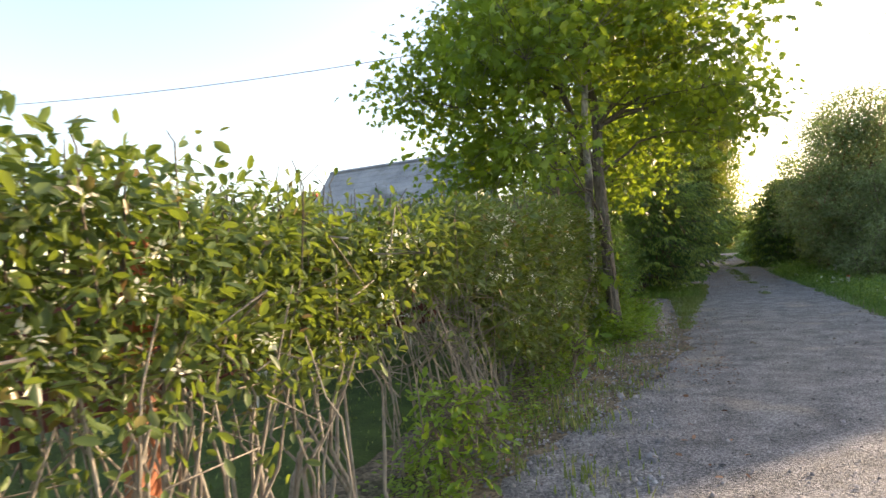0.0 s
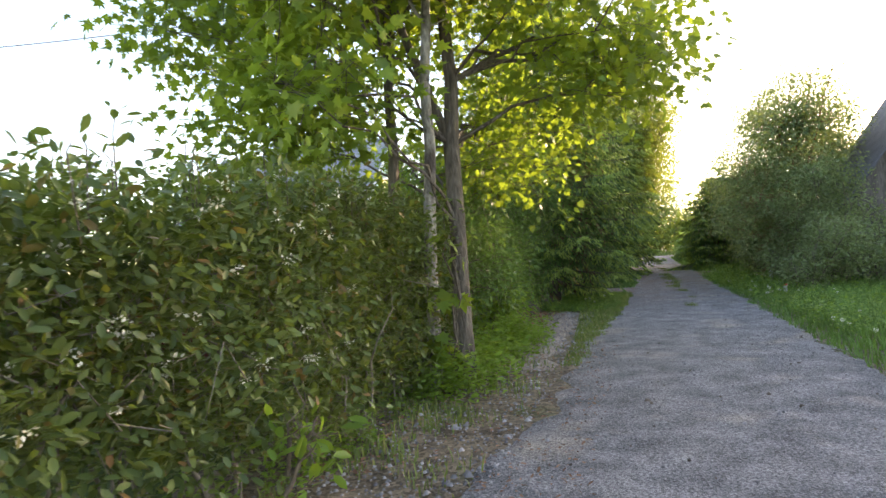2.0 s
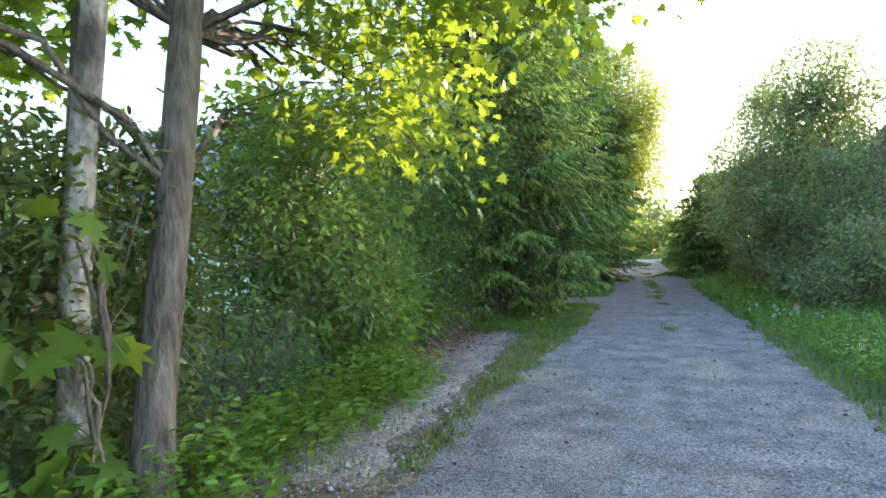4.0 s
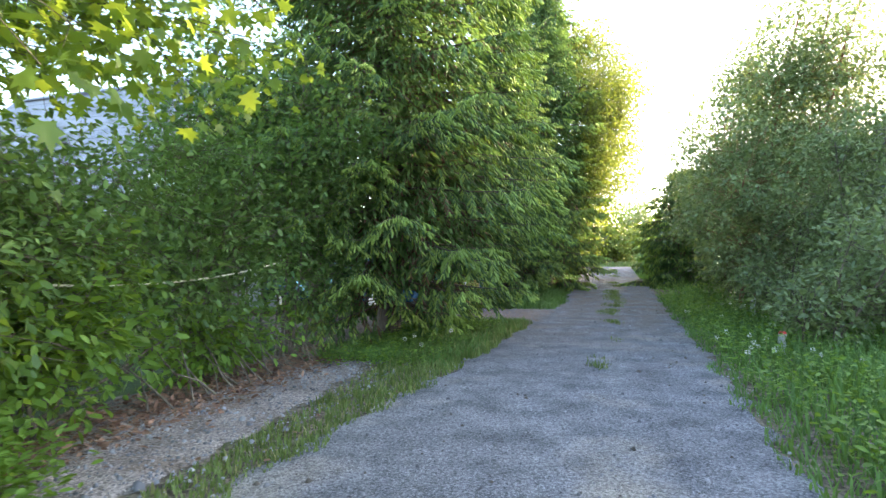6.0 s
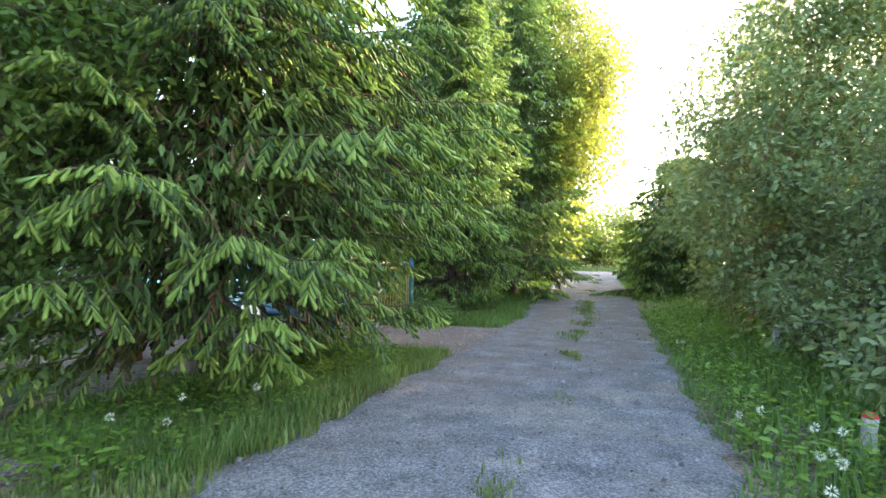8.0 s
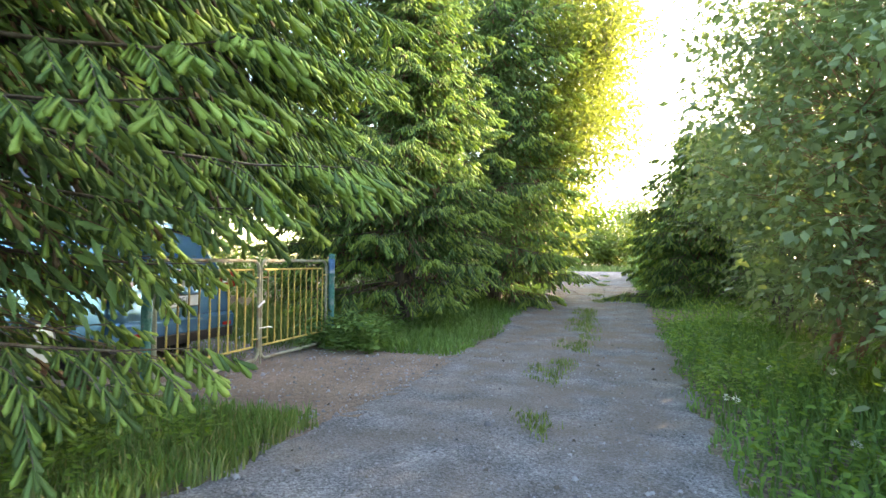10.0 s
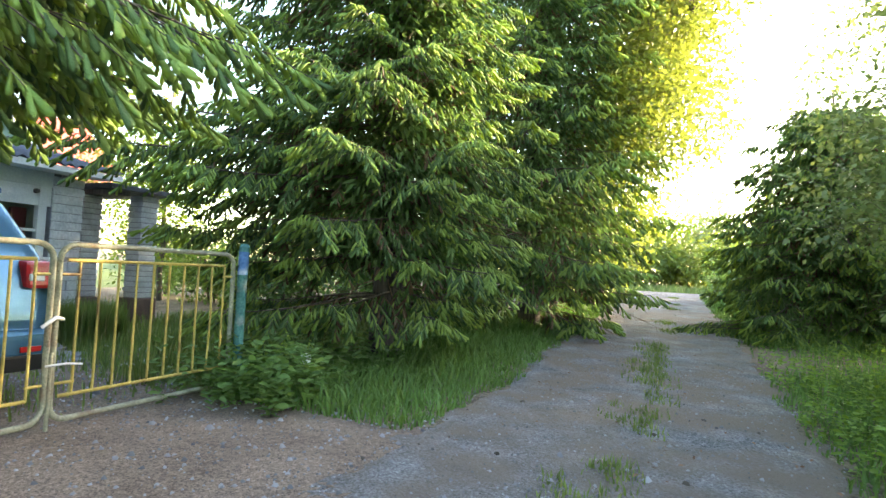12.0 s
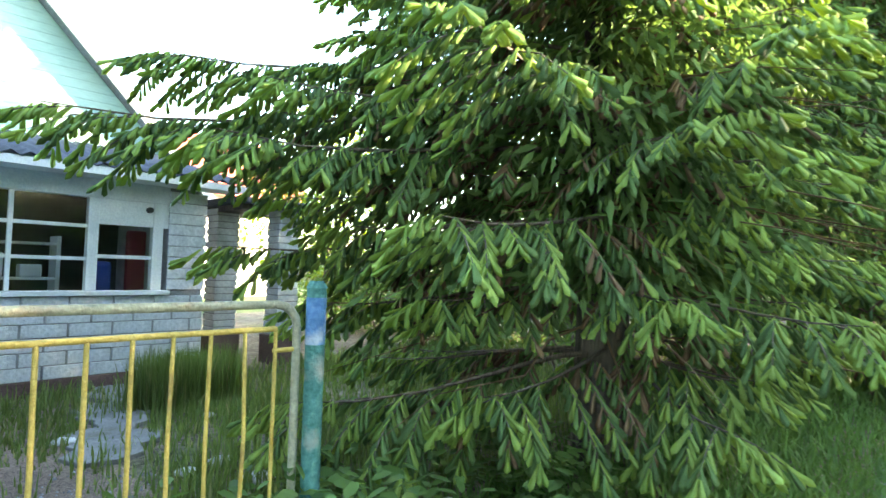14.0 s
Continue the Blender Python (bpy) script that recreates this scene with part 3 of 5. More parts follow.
x, y = patch(900, (-1.3, -0.3), (8.6, 13), lambda x, y: np.clip(1.2 - abs(x + 0.85) / 0.5, 0, 1))
herbs("nettles", x, y, rng.uniform(0.15, 0.5, len(x)), "lush green nettles round the maple's foot", M["herb"], 12, 0.07)
x, y = patch(700, (-1.6, -0.9), (2, 9), lambda x, y: 0.4 + 0.6 * wave(x, y, 2))
herbs("weeds", x, y, rng.uniform(0.08, 0.3, len(x)), "low green weeds under the hedge", M["herb"], 9, 0.05)
x, y = patch(900, (-1.2, -0.1), (23.9, 26.3), lambda x, y: np.clip(1.1 - abs(y - 24.6) / 0.5, 0, 1) + 0.1)
herbs("ground_elder", x, y, rng.uniform(0.12, 0.5, len(x)), "broad-leaved ground elder beside the gate post", M["bush"], 12, 0.09)
x, y = patch(5200, (3.5, 6.0), (12, 34), lambda x, y: np.where((y > 28.6) & (y < 31.4), 0.1, 0.35 + 0.5 * wave(x, y, 1.2)))
herbs("weeds", x, y, rng.uniform(0.12, 0.45, len(x)), "mixed green roadside weeds", M["herb"], 10, 0.06)
x, y = patch(900, (-1.0, 0.5), (16.5, 20.8), lambda x, y: np.where(x < road_left(y) - 0.3, 0.5, 0))
herbs("weeds", x, y, rng.uniform(0.08, 0.25, len(x)), "leafy weeds under the spruce", M["herb"], 10, 0.05)


def dandelions():
    t = Tubes(3)
    x, y = patch(90, (3.55, 4.9), (11, 24), lambda x, y: 0.5 + 0.5 * wave(x, y, 1.5))
    x2, y2 = np.array([0.03, -0.1, 0.2, -0.25]), np.array([17.25, 16.9, 17.9, 17.6])
    x, y = np.concatenate([x, x2]), np.concatenate([y, y2])
    h = rng.uniform(0.18, 0.34, len(x))
    top = np.stack([x + rng.normal(0, .02, len(x)), y + rng.normal(0, .02, len(x)), land(x, y) + h], 1)
    for a, b, c in zip(x, y, top):
        t.add([(a, b, float(land(a, b)) - 0.01), c], [0.003, 0.003])
    r = root("dandelion_clocks", label="white dandelion clocks standing in the verge", category="flower", kind="stuff")
    child("stem", t.mesh("stem", M["grass"]), r)
    n = 40
    d = rand_dirs(len(x) * n)
    p = np.repeat(top, n, 0) + d * 0.012
    child("seed_head", scatter("seed_head", LONG, p, d, rand_dirs(len(p)), np.full(len(p), 0.022), M["blossom"]), r)


dandelions()


def clusters(lobes, n, shell=0.45, zmin=None):
    w = np.array([l[3] * l[4] * l[5] for l in lobes]) ** 0.75
    k = rng.choice(len(lobes), n, p=w / w.sum())
    L = np.array(lobes)[k]
    p = L[:, :3] + rand_dirs(n) * L[:, 3:] * (rng.uniform(0, 1, n) ** shell)[:, None]
    if zmin is not None:
        p[:, 2] = np.maximum(p[:, 2], zmin + rng.uniform(0, 0.3, n))
    return p


def foliage(name, ends, per, spread, template, size, m, droop=0.3, flat=0.6):
    k = np.repeat(np.arange(len(ends)), per)
    off = rng.normal(0, 1, (len(k), 3)) * spread
    off[:, 2] *= 0.7
    u = unit(off) + rand_dirs(len(k)) * 0.7
    u[:, 2] -= droop
    nr = rand_dirs(len(k))
    nr[:, 2] = np.abs(nr[:, 2]) + flat
    return scatter(name, template, ends[k] + off, u, nr, size * rng.uniform(0.6, 1.25, len(k)), m)


def broadleaf(name, stems, lobes, n, per, spread, template, size, leaf, bark, label, category, zmin=None, droop=0.3, limb_r=0.018, shell=0.45, twigs=3):
    """stems: list of (path, radii). Limbs rise from the stems to the leaf clusters."""
    base = stems[0][0][0]
    r = root(name, base, label, category)
    ends = clusters(lobes, n, shell, zmin)
    for pts, rad in stems:
        t = Tubes(9)
        t.add(pts, rad)
        child("trunk", t.mesh("trunk", bark), r)
    t = Tubes(3)
    allp = np.concatenate([np.asarray(p, float)[1:] for p, _ in stems])
    main = []
    for l in lobes:
        c = np.array(l[:3])
        for q in range(3):
            e = c + rand_dirs(1)[0] * np.array(l[3:]) * 0.5
            d = np.linalg.norm(allp - e, axis=1) + np.where(allp[:, 2] > e[2] - 0.25, 3.0, 0)
            s = allp[np.argmin(d)]
            L = np.linalg.norm(e - s)
            p = bend(s, e, 0.08 * L, 7, 0.03 * L)
            t.add(p, np.linspace(limb_r * (0.8 + 0.7 * L), 0.008, 7))
            main.append(p[2:])
    allp = np.concatenate([allp] + main)
    for e in ends:
        d = np.linalg.norm((allp - e) * [1, 1, 1.0], axis=1) + np.where(allp[:, 2] > e[2] + 0.15, 1.0, 0)
        s = allp[np.argmin(d)]
        L = np.linalg.norm(e - s)
        t.add(bend(s, e, 0.06 * L, 3, 0.03 * L), np.linspace(min(limb_r * (0.3 + 0.3 * L), 0.03), 0.003, 3))
        for _ in range(twigs):
            q = e + rng.normal(0, spread * 1.1, 3)
            t.add([s + (e - s) * 0.8, q], [0.004, 0.002])
    child("limb_mass", t.mesh("limb_mass", bark), r, kind="stuff")
    child("crown", foliage("crown", ends, per, spread, template, size, leaf, droop), r)
    return r


def stem_path(base, top, r0, r1, n=7, wob=0.04):
    return bend(base, top, 0, n, wob), np.linspace(r0, r1, n)


def spruce(name, base, height, reach, z_low, label, layer=0.4, ring=7, step=0.07, fresh=0.5, shoot=0.13, cut=None, droop=0.33, taper=0.6, gap=0.13, hidden=None, thin=0.3, skirt=0.72, long=(), shape=FINGER, top_thin=0.3):
    """A spruce: layers of drooping boughs, each a fan of side twigs hung with soft finger-like shoots."""
    base = np.array(base, float)
    r = root(name, tuple(base), label, "tree")
    t = Tubes(9)
    t.add(bend(base - [0, 0, 0.1], base + [0, 0, height], 0, 9, 0.02), np.linspace(0.03 + 0.016 * height, 0.015, 9))
    child("trunk", t.mesh("trunk", M["bark"]), r)
    boughs = []
    z0, turn = z_low, 0.0
    while z0 < height - 0.15:
        f = (z0 - z_low) / (height - z_low)
        k = max(4, int(round(ring * (1 - 0.45 * f))))
        turn += 0.45
        for q in range(k):
            a = turn + 2 * math.pi * q / k + rng.uniform(-0.28, 0.28)
            L = reach * max(0.06, (1 - f) ** taper) * rng.uniform(0.72, 1.14) * min(1.0, skirt + (1 - skirt) * (z0 - z_low) / 1.4)
            if cut:
                L *= 1 - cut[1] * max(0, math.cos(a - cut[0]))
            boughs.append((a, z0 + rng.uniform(-0.1, 0.1), L, f, droop))
        z0 += layer * rng.uniform(0.85, 1.15) * (1 + 0.35 * f)
    boughs += [(radians(a), z, L, 0.3, d) for a, z, L, d in long]
    br, P, U, E = Tubes(3), [], [], []
    down = np.array([0, 0, -1.0])
    for i, (a, zb, L, f, dr) in enumerate(boughs):
        out = np.array([math.cos(a), math.sin(a), 0.0])
        side = np.array([-out[1], out[0], 0.0])
        tt = np.linspace(0, 1, 7)
        dz = L * (0.10 * tt - dr * 1.5 * tt ** 2 + dr * 1.0 * tt ** 3) + 0.1 * (f > 0.6)
        path = base + np.array([0, 0, zb]) + out * (L * tt)[:, None] - down * dz[:, None] + side * (0.07 * L * np.sin(tt * 3 + i))[:, None]
        path[:, 2] = np.maximum(path[:, 2], base[2] + 0.14)
        br.add(path, np.linspace(0.008 + 0.008 * L, 0.003, 7))
        wide = rng.uniform(0.8, 1.2)
        ns = max(5, int(L / gap))
        for j in range(ns + 1):
            last = j == ns
            t0 = 0.97 if last else 0.25 + 0.74 * (j + rng.uniform(0, 0.7)) / ns
            kk = min(5, int(t0 * 6))
            q = path[kk] + (path[kk + 1] - path[kk]) * (t0 * 6 - kk)
            tang = unit(path[kk + 1] - path[kk])
            sgn = 1 if j % 2 else -1
            l2 = 0.25 if last else min(0.8, (0.2 + 0.34 * L * (1.08 - t0) * (0.35 + t0))) * wide * rng.uniform(0.75, 1.2)
            d2 = tang if last else unit(tang * 0.8 + side * sgn * 0.75 + down * 0.15 + rng.normal(0, 0.12, 3))
            nk = max(3, int(l2 / step))
            sk = (np.arange(nk) + 0.7) / nk
            pts = q + d2 * (l2 * sk)[:, None] + down * (0.3 * l2 * sk ** 2)[:, None]
            if l2 > 0.3:
                br.add([q, pts[nk // 2], pts[-1]], [0.005, 0.004, 0.002])
            sd = unit(np.cross(d2, [0, 0, 1.0]))
            for sg in (1.0, -1.0):
                u = unit(d2 * 0.6 + sd * sg * 0.42 + down * 0.72 + rng.normal(0, 0.08, (nk, 3)))
                P.append(pts + rng.normal(0, 0.006, pts.shape)), U.append(u), E.append(np.full(nk, t0))
            P.append(pts[-1:]), U.append(unit(d2 + down * 0.45)[None]), E.append(np.array([1.0]))
    P, U, E = np.concatenate(P), np.concatenate(U), np.concatenate(E)
    if hidden:
        away = (P - base)[:, 0] * hidden[0] + (P - base)[:, 1] * hidden[1]
        keep = (away < 0.3 * reach) | (rng.uniform(0, 1, len(P)) < thin)
        keep &= (P[:, 2] < 6.8) | (rng.uniform(0, 1, len(P)) < top_thin)
        P, U, E = P[keep], U[keep], E[keep]
    is_fresh = rng.uniform(0, 1, len(P)) < fresh * np.clip(E * 2.2 - 0.75, 0, 1.5)
    nc = int(3600 * height)
    zc = rng.uniform(0.04, 0.92, nc)
    ac = rng.uniform(0, 2 * np.pi, nc)
    rc = reach * (1 - zc) ** taper * rng.uniform(0.05, 0.7, nc) * np.where(np.cos(ac - (cut[0] if cut else 0)) > 0, 1 - (cut[1] if cut else 0), 1)
    pc = base + np.stack([rc * np.cos(ac), rc * np.sin(ac), z_low + (height - z_low) * zc], 1)
    uc = np.stack([np.cos(ac + rng.normal(0, 0.7, nc)), np.sin(ac + rng.normal(0, 0.7, nc)), rng.normal(-0.9, 0.5, nc)], 1)
    child("inner_growth", scatter("inner_growth", LONG, pc, uc, np.tile([0, 0, 1.0], (nc, 1)) + rng.normal(0, 0.7, (nc, 3)), rng.uniform(0.12, 0.2, nc), M["spruce"]), r, kind="stuff")
    dead = Tubes(3)
    for i in range(int(26 * height)):
        zc = rng.uniform(0.02, 0.7)
        a = rng.uniform(0, 2 * np.pi)
        R = reach * (1 - zc) ** taper * rng.uniform(0.45, 0.8)
        s0 = base + np.array([0.1 * R * math.cos(a), 0.1 * R * math.sin(a), z_low + (height - z_low) * zc])
        dead.add(bend(s0, s0 + [R * math.cos(a), R * math.sin(a), -0.25 * R], 0.05, 5, 0.05), np.linspace(0.01, 0.002, 5))
    child("dead_twig_mass", dead.mesh("dead_twig_mass", M["deadtwig"]), r, kind="stuff")
    child("branch_mass", br.mesh("branch_mass", M["twig"]), r, kind="stuff")
    sz = shoot * rng.uniform(0.8, 1.2, len(P))
    Nn = rand_dirs(len(P))
    is_dry = (E < 0.5) & (rng.uniform(0, 1, len(P)) < 0.35)
    is_fresh &= ~is_dry
    for nm, k, m in (("needle_mass", ~is_fresh & ~is_dry, M["spruce"]), ("fresh_growth", is_fresh, M["shoot"]), ("dry_growth", is_dry, M["deadtwig"])):
        if k.any():
            me = scatter(nm, shape, P[k], U[k], Nn[k], sz[k], m)
            me.shade_smooth()
            child(nm, me, r, kind="stuff")
    return r


# hedge along the lane
def hedge():
    r = root("hedge", (-1.5, 4, 0), "clipped aronia hedge with white blossom and bare lower stems", "hedge")
    t = Tubes(5)
    for i in range(200):
        y0 = rng.uniform(-3, 10.3)
        b = np.array([rng.normal(-1.5, 0.17), y0, -0.02])
        top = b + [rng.normal(0.0, 0.22), rng.normal(-0.12, 0.36), rng.uniform(1.0, 1.62)]
        t.add(bend(b, top, 0, 7, 0.04), np.linspace(rng.uniform(0.006, 0.017), 0.003, 7))
    for i in range(18):
        y0 = rng.uniform(3.6, 5.0)
        b = np.array([rng.normal(-1.28, 0.1), y0, -0.02])
        t.add(bend(b, b + [rng.normal(-0.15, 0.12), rng.uniform(-0.9, -0.4), rng.uniform(0.9, 1.3)], 0, 6, 0.02), np.linspace(rng.uniform(0.008, 0.016), 0.005, 6))
    for i in range(24):
        b = np.array([rng.normal(-1.32, 0.1), rng.uniform(0.4, 1.9), -0.02])
        t.add(bend(b, b + [rng.normal(-0.05, 0.1), rng.normal(0, 0.14), rng.uniform(1.0, 1.5)], 0, 7, 0.022), np.linspace(rng.uniform(0.009, 0.017), 0.005, 7))
    for i in range(700):
        y0 = rng.uniform(-3, 10.3)
        b = np.array([rng.normal(-1.5, 0.2), y0, rng.uniform(0.7, 1.6)])
        t.add([b, b + rng.normal(0, 0.12, 3), b + rng.normal(0, 0.17, 3)], [0.005, 0.004, 0.002])
    child("stem_mass", t.mesh("stem_mass", M["stem"]), r, kind="stuff")
    n = 10500
    y = rng.uniform(-3, 10.4, n)
    x = -1.58 + (1 - 2 * rng.uniform(0, 1, n) ** 1.6) * (0.45 + 0.06 * np.sin(y * 2.1))
    top = np.interp(y, [-3, 2.2, 4.6, 6.2, 10], [1.7, 1.72, 1.78, 2.0, 2.1]) + 0.09 * np.sin(y * 1.9)
    u = rng.uniform(0, 1, n)
    low = np.interp(y, [-3, 3.6, 4.8, 5.8, 7.4, 10.4], [0.7, 0.72, 0.6, 0.3, 0.12, 0.1])
    z = low + (top - low) * u ** 0.8
    hole = (y > 1.3) & (y < 4.8) & (z < np.interp(y, [1.3, 2.6, 3.0, 4.2, 4.8], [0.95, 1.02, 1.28, 1.3, 0.9]))
    keep = ~(hole & (rng.uniform(0, 1, n) < 0.95)) & ~((y < 1.6) & (z < 1.12) & (rng.uniform(0, 1, n) < 0.7))
    e = np.stack([x, y, z], 1)[keep]
    n2 = 420
    y2 = np.concatenate([rng.uniform(-3, 2.2, n2 // 2), rng.uniform(2.2, 10.3, n2 // 2)])
    e2 = np.stack([rng.normal(-1.5, 0.22, n2), y2, np.interp(y2, [-3, 2.2, 4.6, 6.2, 10], [1.66, 1.68, 1.74, 1.98, 2.06]) + np.abs(rng.normal(0, 0.085, n2))], 1)
    young = foliage("foliage", np.concatenate([e[e[:, 1] < 4.6], e2[e2[:, 1] < 4.6] - [0, 0, 0.05]]), 8, 0.07, OVAL, 0.06, M["hedge"], 0.1)
    child("foliage", young, r)
    child("foliage", foliage("foliage", np.concatenate([e[e[:, 1] >= 4.6], e2[e2[:, 1] >= 4.6]]), 8, 0.085, OVAL, 0.078, M["hedge"], 0.1), r)
    sp = Tubes(3)
    for q in e2:
        sp.add([q - [0, 0, 0.35], q + rng.normal(0, 0.03, 3), q + [rng.normal(0, .03), rng.normal(0, .03), 0.08]], [0.005, 0.004, 0.002])
    child("top_growth", sp.mesh("top_growth", M["twig"]), r, kind="stuff")
    face = e[(e[:, 0] > -1.42) & (e[:, 2] > 0.7) & (e[:, 1] < 7.5)]
    f = face[rng.choice(len(face), 130)] + [0.1, 0, 0]
    child("blossom", foliage("blossom", f, 16, 0.02, DIAMOND, 0.027, M["blossom"], 0.0), r)


hedge()

# young shoots and the lime-green sapling at the hedge foot
broadleaf("sapling", [stem_path((-1.1, 3.3, 0), (-1.05, 3.2, 0.75), 0.008, 0.004)], [(-1.08, 3.2, 0.42, .3, .38, .32)], 40, 12, 0.06, OVAL, 0.07, M["herb"], M["twig"], "young bright green sapling at the hedge foot", "shrub", zmin=0.08)
broadleaf("sapling", [stem_path((-0.95, 6.35, 0), (-0.9, 6.3, 0.75), 0.007, 0.004)], [(-0.85, 6.3, 0.45, .2, .25, .3)], 12, 4, 0.07, OVAL, 0.12, M["herb"], M["twig"], "young bright green sapling beside the hedge", "shrub", zmin=0.08)

# maple with its neighbours at the hedge's end
broadleaf("maple_tree", [
    (np.array([(-0.84, 9.5, -0.1), (-0.88, 9.6, 0.6), (-0.95, 9.85, 1.8), (-1.02, 10.05, 2.8), (-0.98, 10.1, 3.6), (-1.1, 10.2, 5.0), (-1.0, 10.3, 7.2)]), np.array([0.13, 0.105, 0.1, 0.1, 0.085, 0.06, 0.02])),
    (np.array([(-1.0, 10.05, 2.75), (-1.2, 10.0, 3.3), (-1.5, 9.8, 4.3), (-1.9, 9.6, 6.2)]), np.array([0.06, 0.06, 0.05, 0.02]))],
    [(-1.3, 10.0, 6.3, 2.6, 2.8, 2.2), (0.9, 11.6, 4.0, 1.0, 1.7, .9), (-3.3, 9.6, 4.4, 1.3, 1.7, 1.2), (-1.6, 7.5, 4.3, 1.1, 1.0, .9), (-0.7, 12.4, 3.6, 1.2, 1.5, 1.6), (0.6, 9.6, 5.0, 1.2, 1.2, 1.0), (-1.6, 14.4, 3.3, 1.1, 1.2, .7), (-2.9, 13.8, 3.2, 1.1, 1.1, .8), (-2.7, 9.3, 3.2, 1.4, 1.4, .85), (-1.5, 7.6, 3.0, .8, .7, .45), (1.2, 13.0, 4.6, .9, 1.2, .7)],
    820, 26, 0.27, MAPLE, 0.125, M["maple"], M["bark"], "maple tree with backlit yellow-green leaves and grey trunk", "tree", limb_r=0.011, twigs=2, droop=0.6)
for p0, p1, r0, bk, nm, lb in (((-1.15, 9.3, -0.1), (-1.05, 9.6, 4.8), 0.085, M["birchbark"], "lichen_tree", "slender lichen-covered pale tree trunk beside the maple"),
                               ((-1.72, 9.75, -0.1), (-1.78, 10.1, 4.9), 0.09, M["bark"], "maple_tree", "second grey maple trunk behind the hedge")):
    broadleaf(nm, [stem_path(p0, p1, r0, 0.05, 8, 0.02)], [(p1[0], p1[1], 5.2, 1.6, 1.6, 1.2)], 60, 22, 0.24, MAPLE, 0.12, M["maple"], bk, lb, "tree", zmin=3.4, droop=0.6)
broadleaf("maple_sprout", [stem_path((-0.86, 9.32, 0), (-0.86, 9.25, 1.55), 0.009, 0.004)], [(-0.88, 9.25, 1.5, .16, .14, .1), (-0.88, 9.2, 0.98, .14, .14, .16), (-0.9, 9.2, 0.4, .2, .2, .1)], 13, 2, 0.07, MAPLE, 0.2, M["maple"], M["twig"], "sprout of large pale maple leaves at the trunk's foot", "shrub", zmin=0.35, droop=0.9)


def shrub(name, at, lobes, n, per, label, leaf="bush", template=OVAL, size=0.06, spread=0.13, stems=7, bark="twig", zmin=0.15, shell=0.5):
    st = []
    for i in range(stems):
        a = i * 2 * math.pi / stems + rng.uniform(0, 0.8)
        l = lobes[i % len(lobes)]
        b = (at[0] + 0.14 * math.cos(a), at[1] + 0.22 * math.sin(a), float(land(*at[:2])) - 0.05)
        st.append(stem_path(b, (l[0] + 0.5 * l[3] * math.cos(a), l[1] + 0.5 * l[4] * math.sin(a), l[2] + 0.4 * l[5]), 0.02, 0.006, 6, 0.03))
    return broadleaf(name, st, lobes, n, per, spread, template, size, M[leaf], M[bark], label, "shrub", zmin=float(land(*at[:2])) + zmin, limb_r=0.007, twigs=1, shell=shell)


shrub("elder_bush", (-2.0, 11.6), [(-1.75, 11.6, 1.2, .75, .9, 1.1), (-1.9, 12.2, 2.1, .9, 1.1, 1.1), (-1.2, 12.6, 1.3, .5, .8, .7)], 430, 28, "dense dark green elder bush behind the path", size=0.082, spread=0.16)
shrub("elder_bush", (-2.1, 13.6), [(-1.85, 13.6, 1.0, .6, 1.0, .85), (-2.2, 14.0, 1.6, 1.0, 1.2, .8)], 430, 28, "dense dark green elder bush with a rope tied across", size=0.082, spread=0.16)
shrub("elder_bush", (-2.1, 15.4), [(-1.8, 15.3, 1.0, .6, 1.0, .9), (-2.0, 15.9, 1.9, 1.0, 1.1, 1.0)], 430, 28, "tall dark green elder bush beside the spruce", size=0.082, spread=0.16)
shrub("elder_bush", (-1.7, 17.0), [(-1.5, 17.0, 1.3, .6, .8, 1.2), (-1.3, 17.1, 2.6, .9, .9, 1.2)], 380, 28, "dark green elder bush growing into the spruce", size=0.082, spread=0.16)
shrub("raspberry_bush", (-1.6, 13.4), [(-1.5, 13.2, .6, .45, .9, .55), (-1.65, 14.0, .85, .45, .8, .6), (-1.7, 15.6, .4, .35, 1.1, .38)], 380, 14, "light green raspberry canes beside the path", leaf="herb", size=0.105, zmin=0.05, spread=0.14)
shrub("rowan_bush", (-3.2, 18.2), [(-3.2, 18.2, 2.6, 1.0, 1.0, 1.0), (-2.9, 18.6, 3.6, 1.1, 1.1, 1.2), (-3.1, 17.1, 3.2, .9, .9, 1.4)], 460, 24, "tall leafy rowan behind the elder bushes", template=DIAMOND, size=0.1, leaf="bush", spread=0.22)

spruce("spruce_tree", (-1.2, 19.1, 0), 11, 2.9, 0.55, "large dense spruce with drooping green branches at the driveway", layer=0.37, ring=9, step=0.055, fresh=0.62, shoot=0.125, taper=0.42, gap=0.13, hidden=(-0.95, 0.1), thin=0.25, skirt=0.6,
       long=[(60 + 1.2 * k, 2.68 + 0.23 * ((k * 5) % 8), 3.5 + 0.2 * ((k * 3) % 6), 0.58) for k in range(26)])
spruce("spruce_tree", (-0.75, 26.8, 0.0), 10.5, 2.62, 0.8, "large spruce with fresh light-green shoots beside the gate", layer=0.41, ring=10, step=0.05, fresh=0.6, shoot=0.13, gap=0.12, taper=0.48, hidden=(-0.4, 0.9), thin=0.25, skirt=0.74, cut=(0.0, 0.34),
       long=((238, 2.4, 3.5, 0.3), (228, 2.85, 3.0, 0.3)))
spruce("spruce_tree", (-0.1, 31.2, 0.1), 12, 3.0, 0.4, "tall sunlit spruce farther along the lane", layer=0.5, ring=8, step=0.1, fresh=0.7, shoot=0.2, taper=0.42, gap=0.17, hidden=(-1, 0.1), cut=(0.0, 0.2), top_thin=0.7)
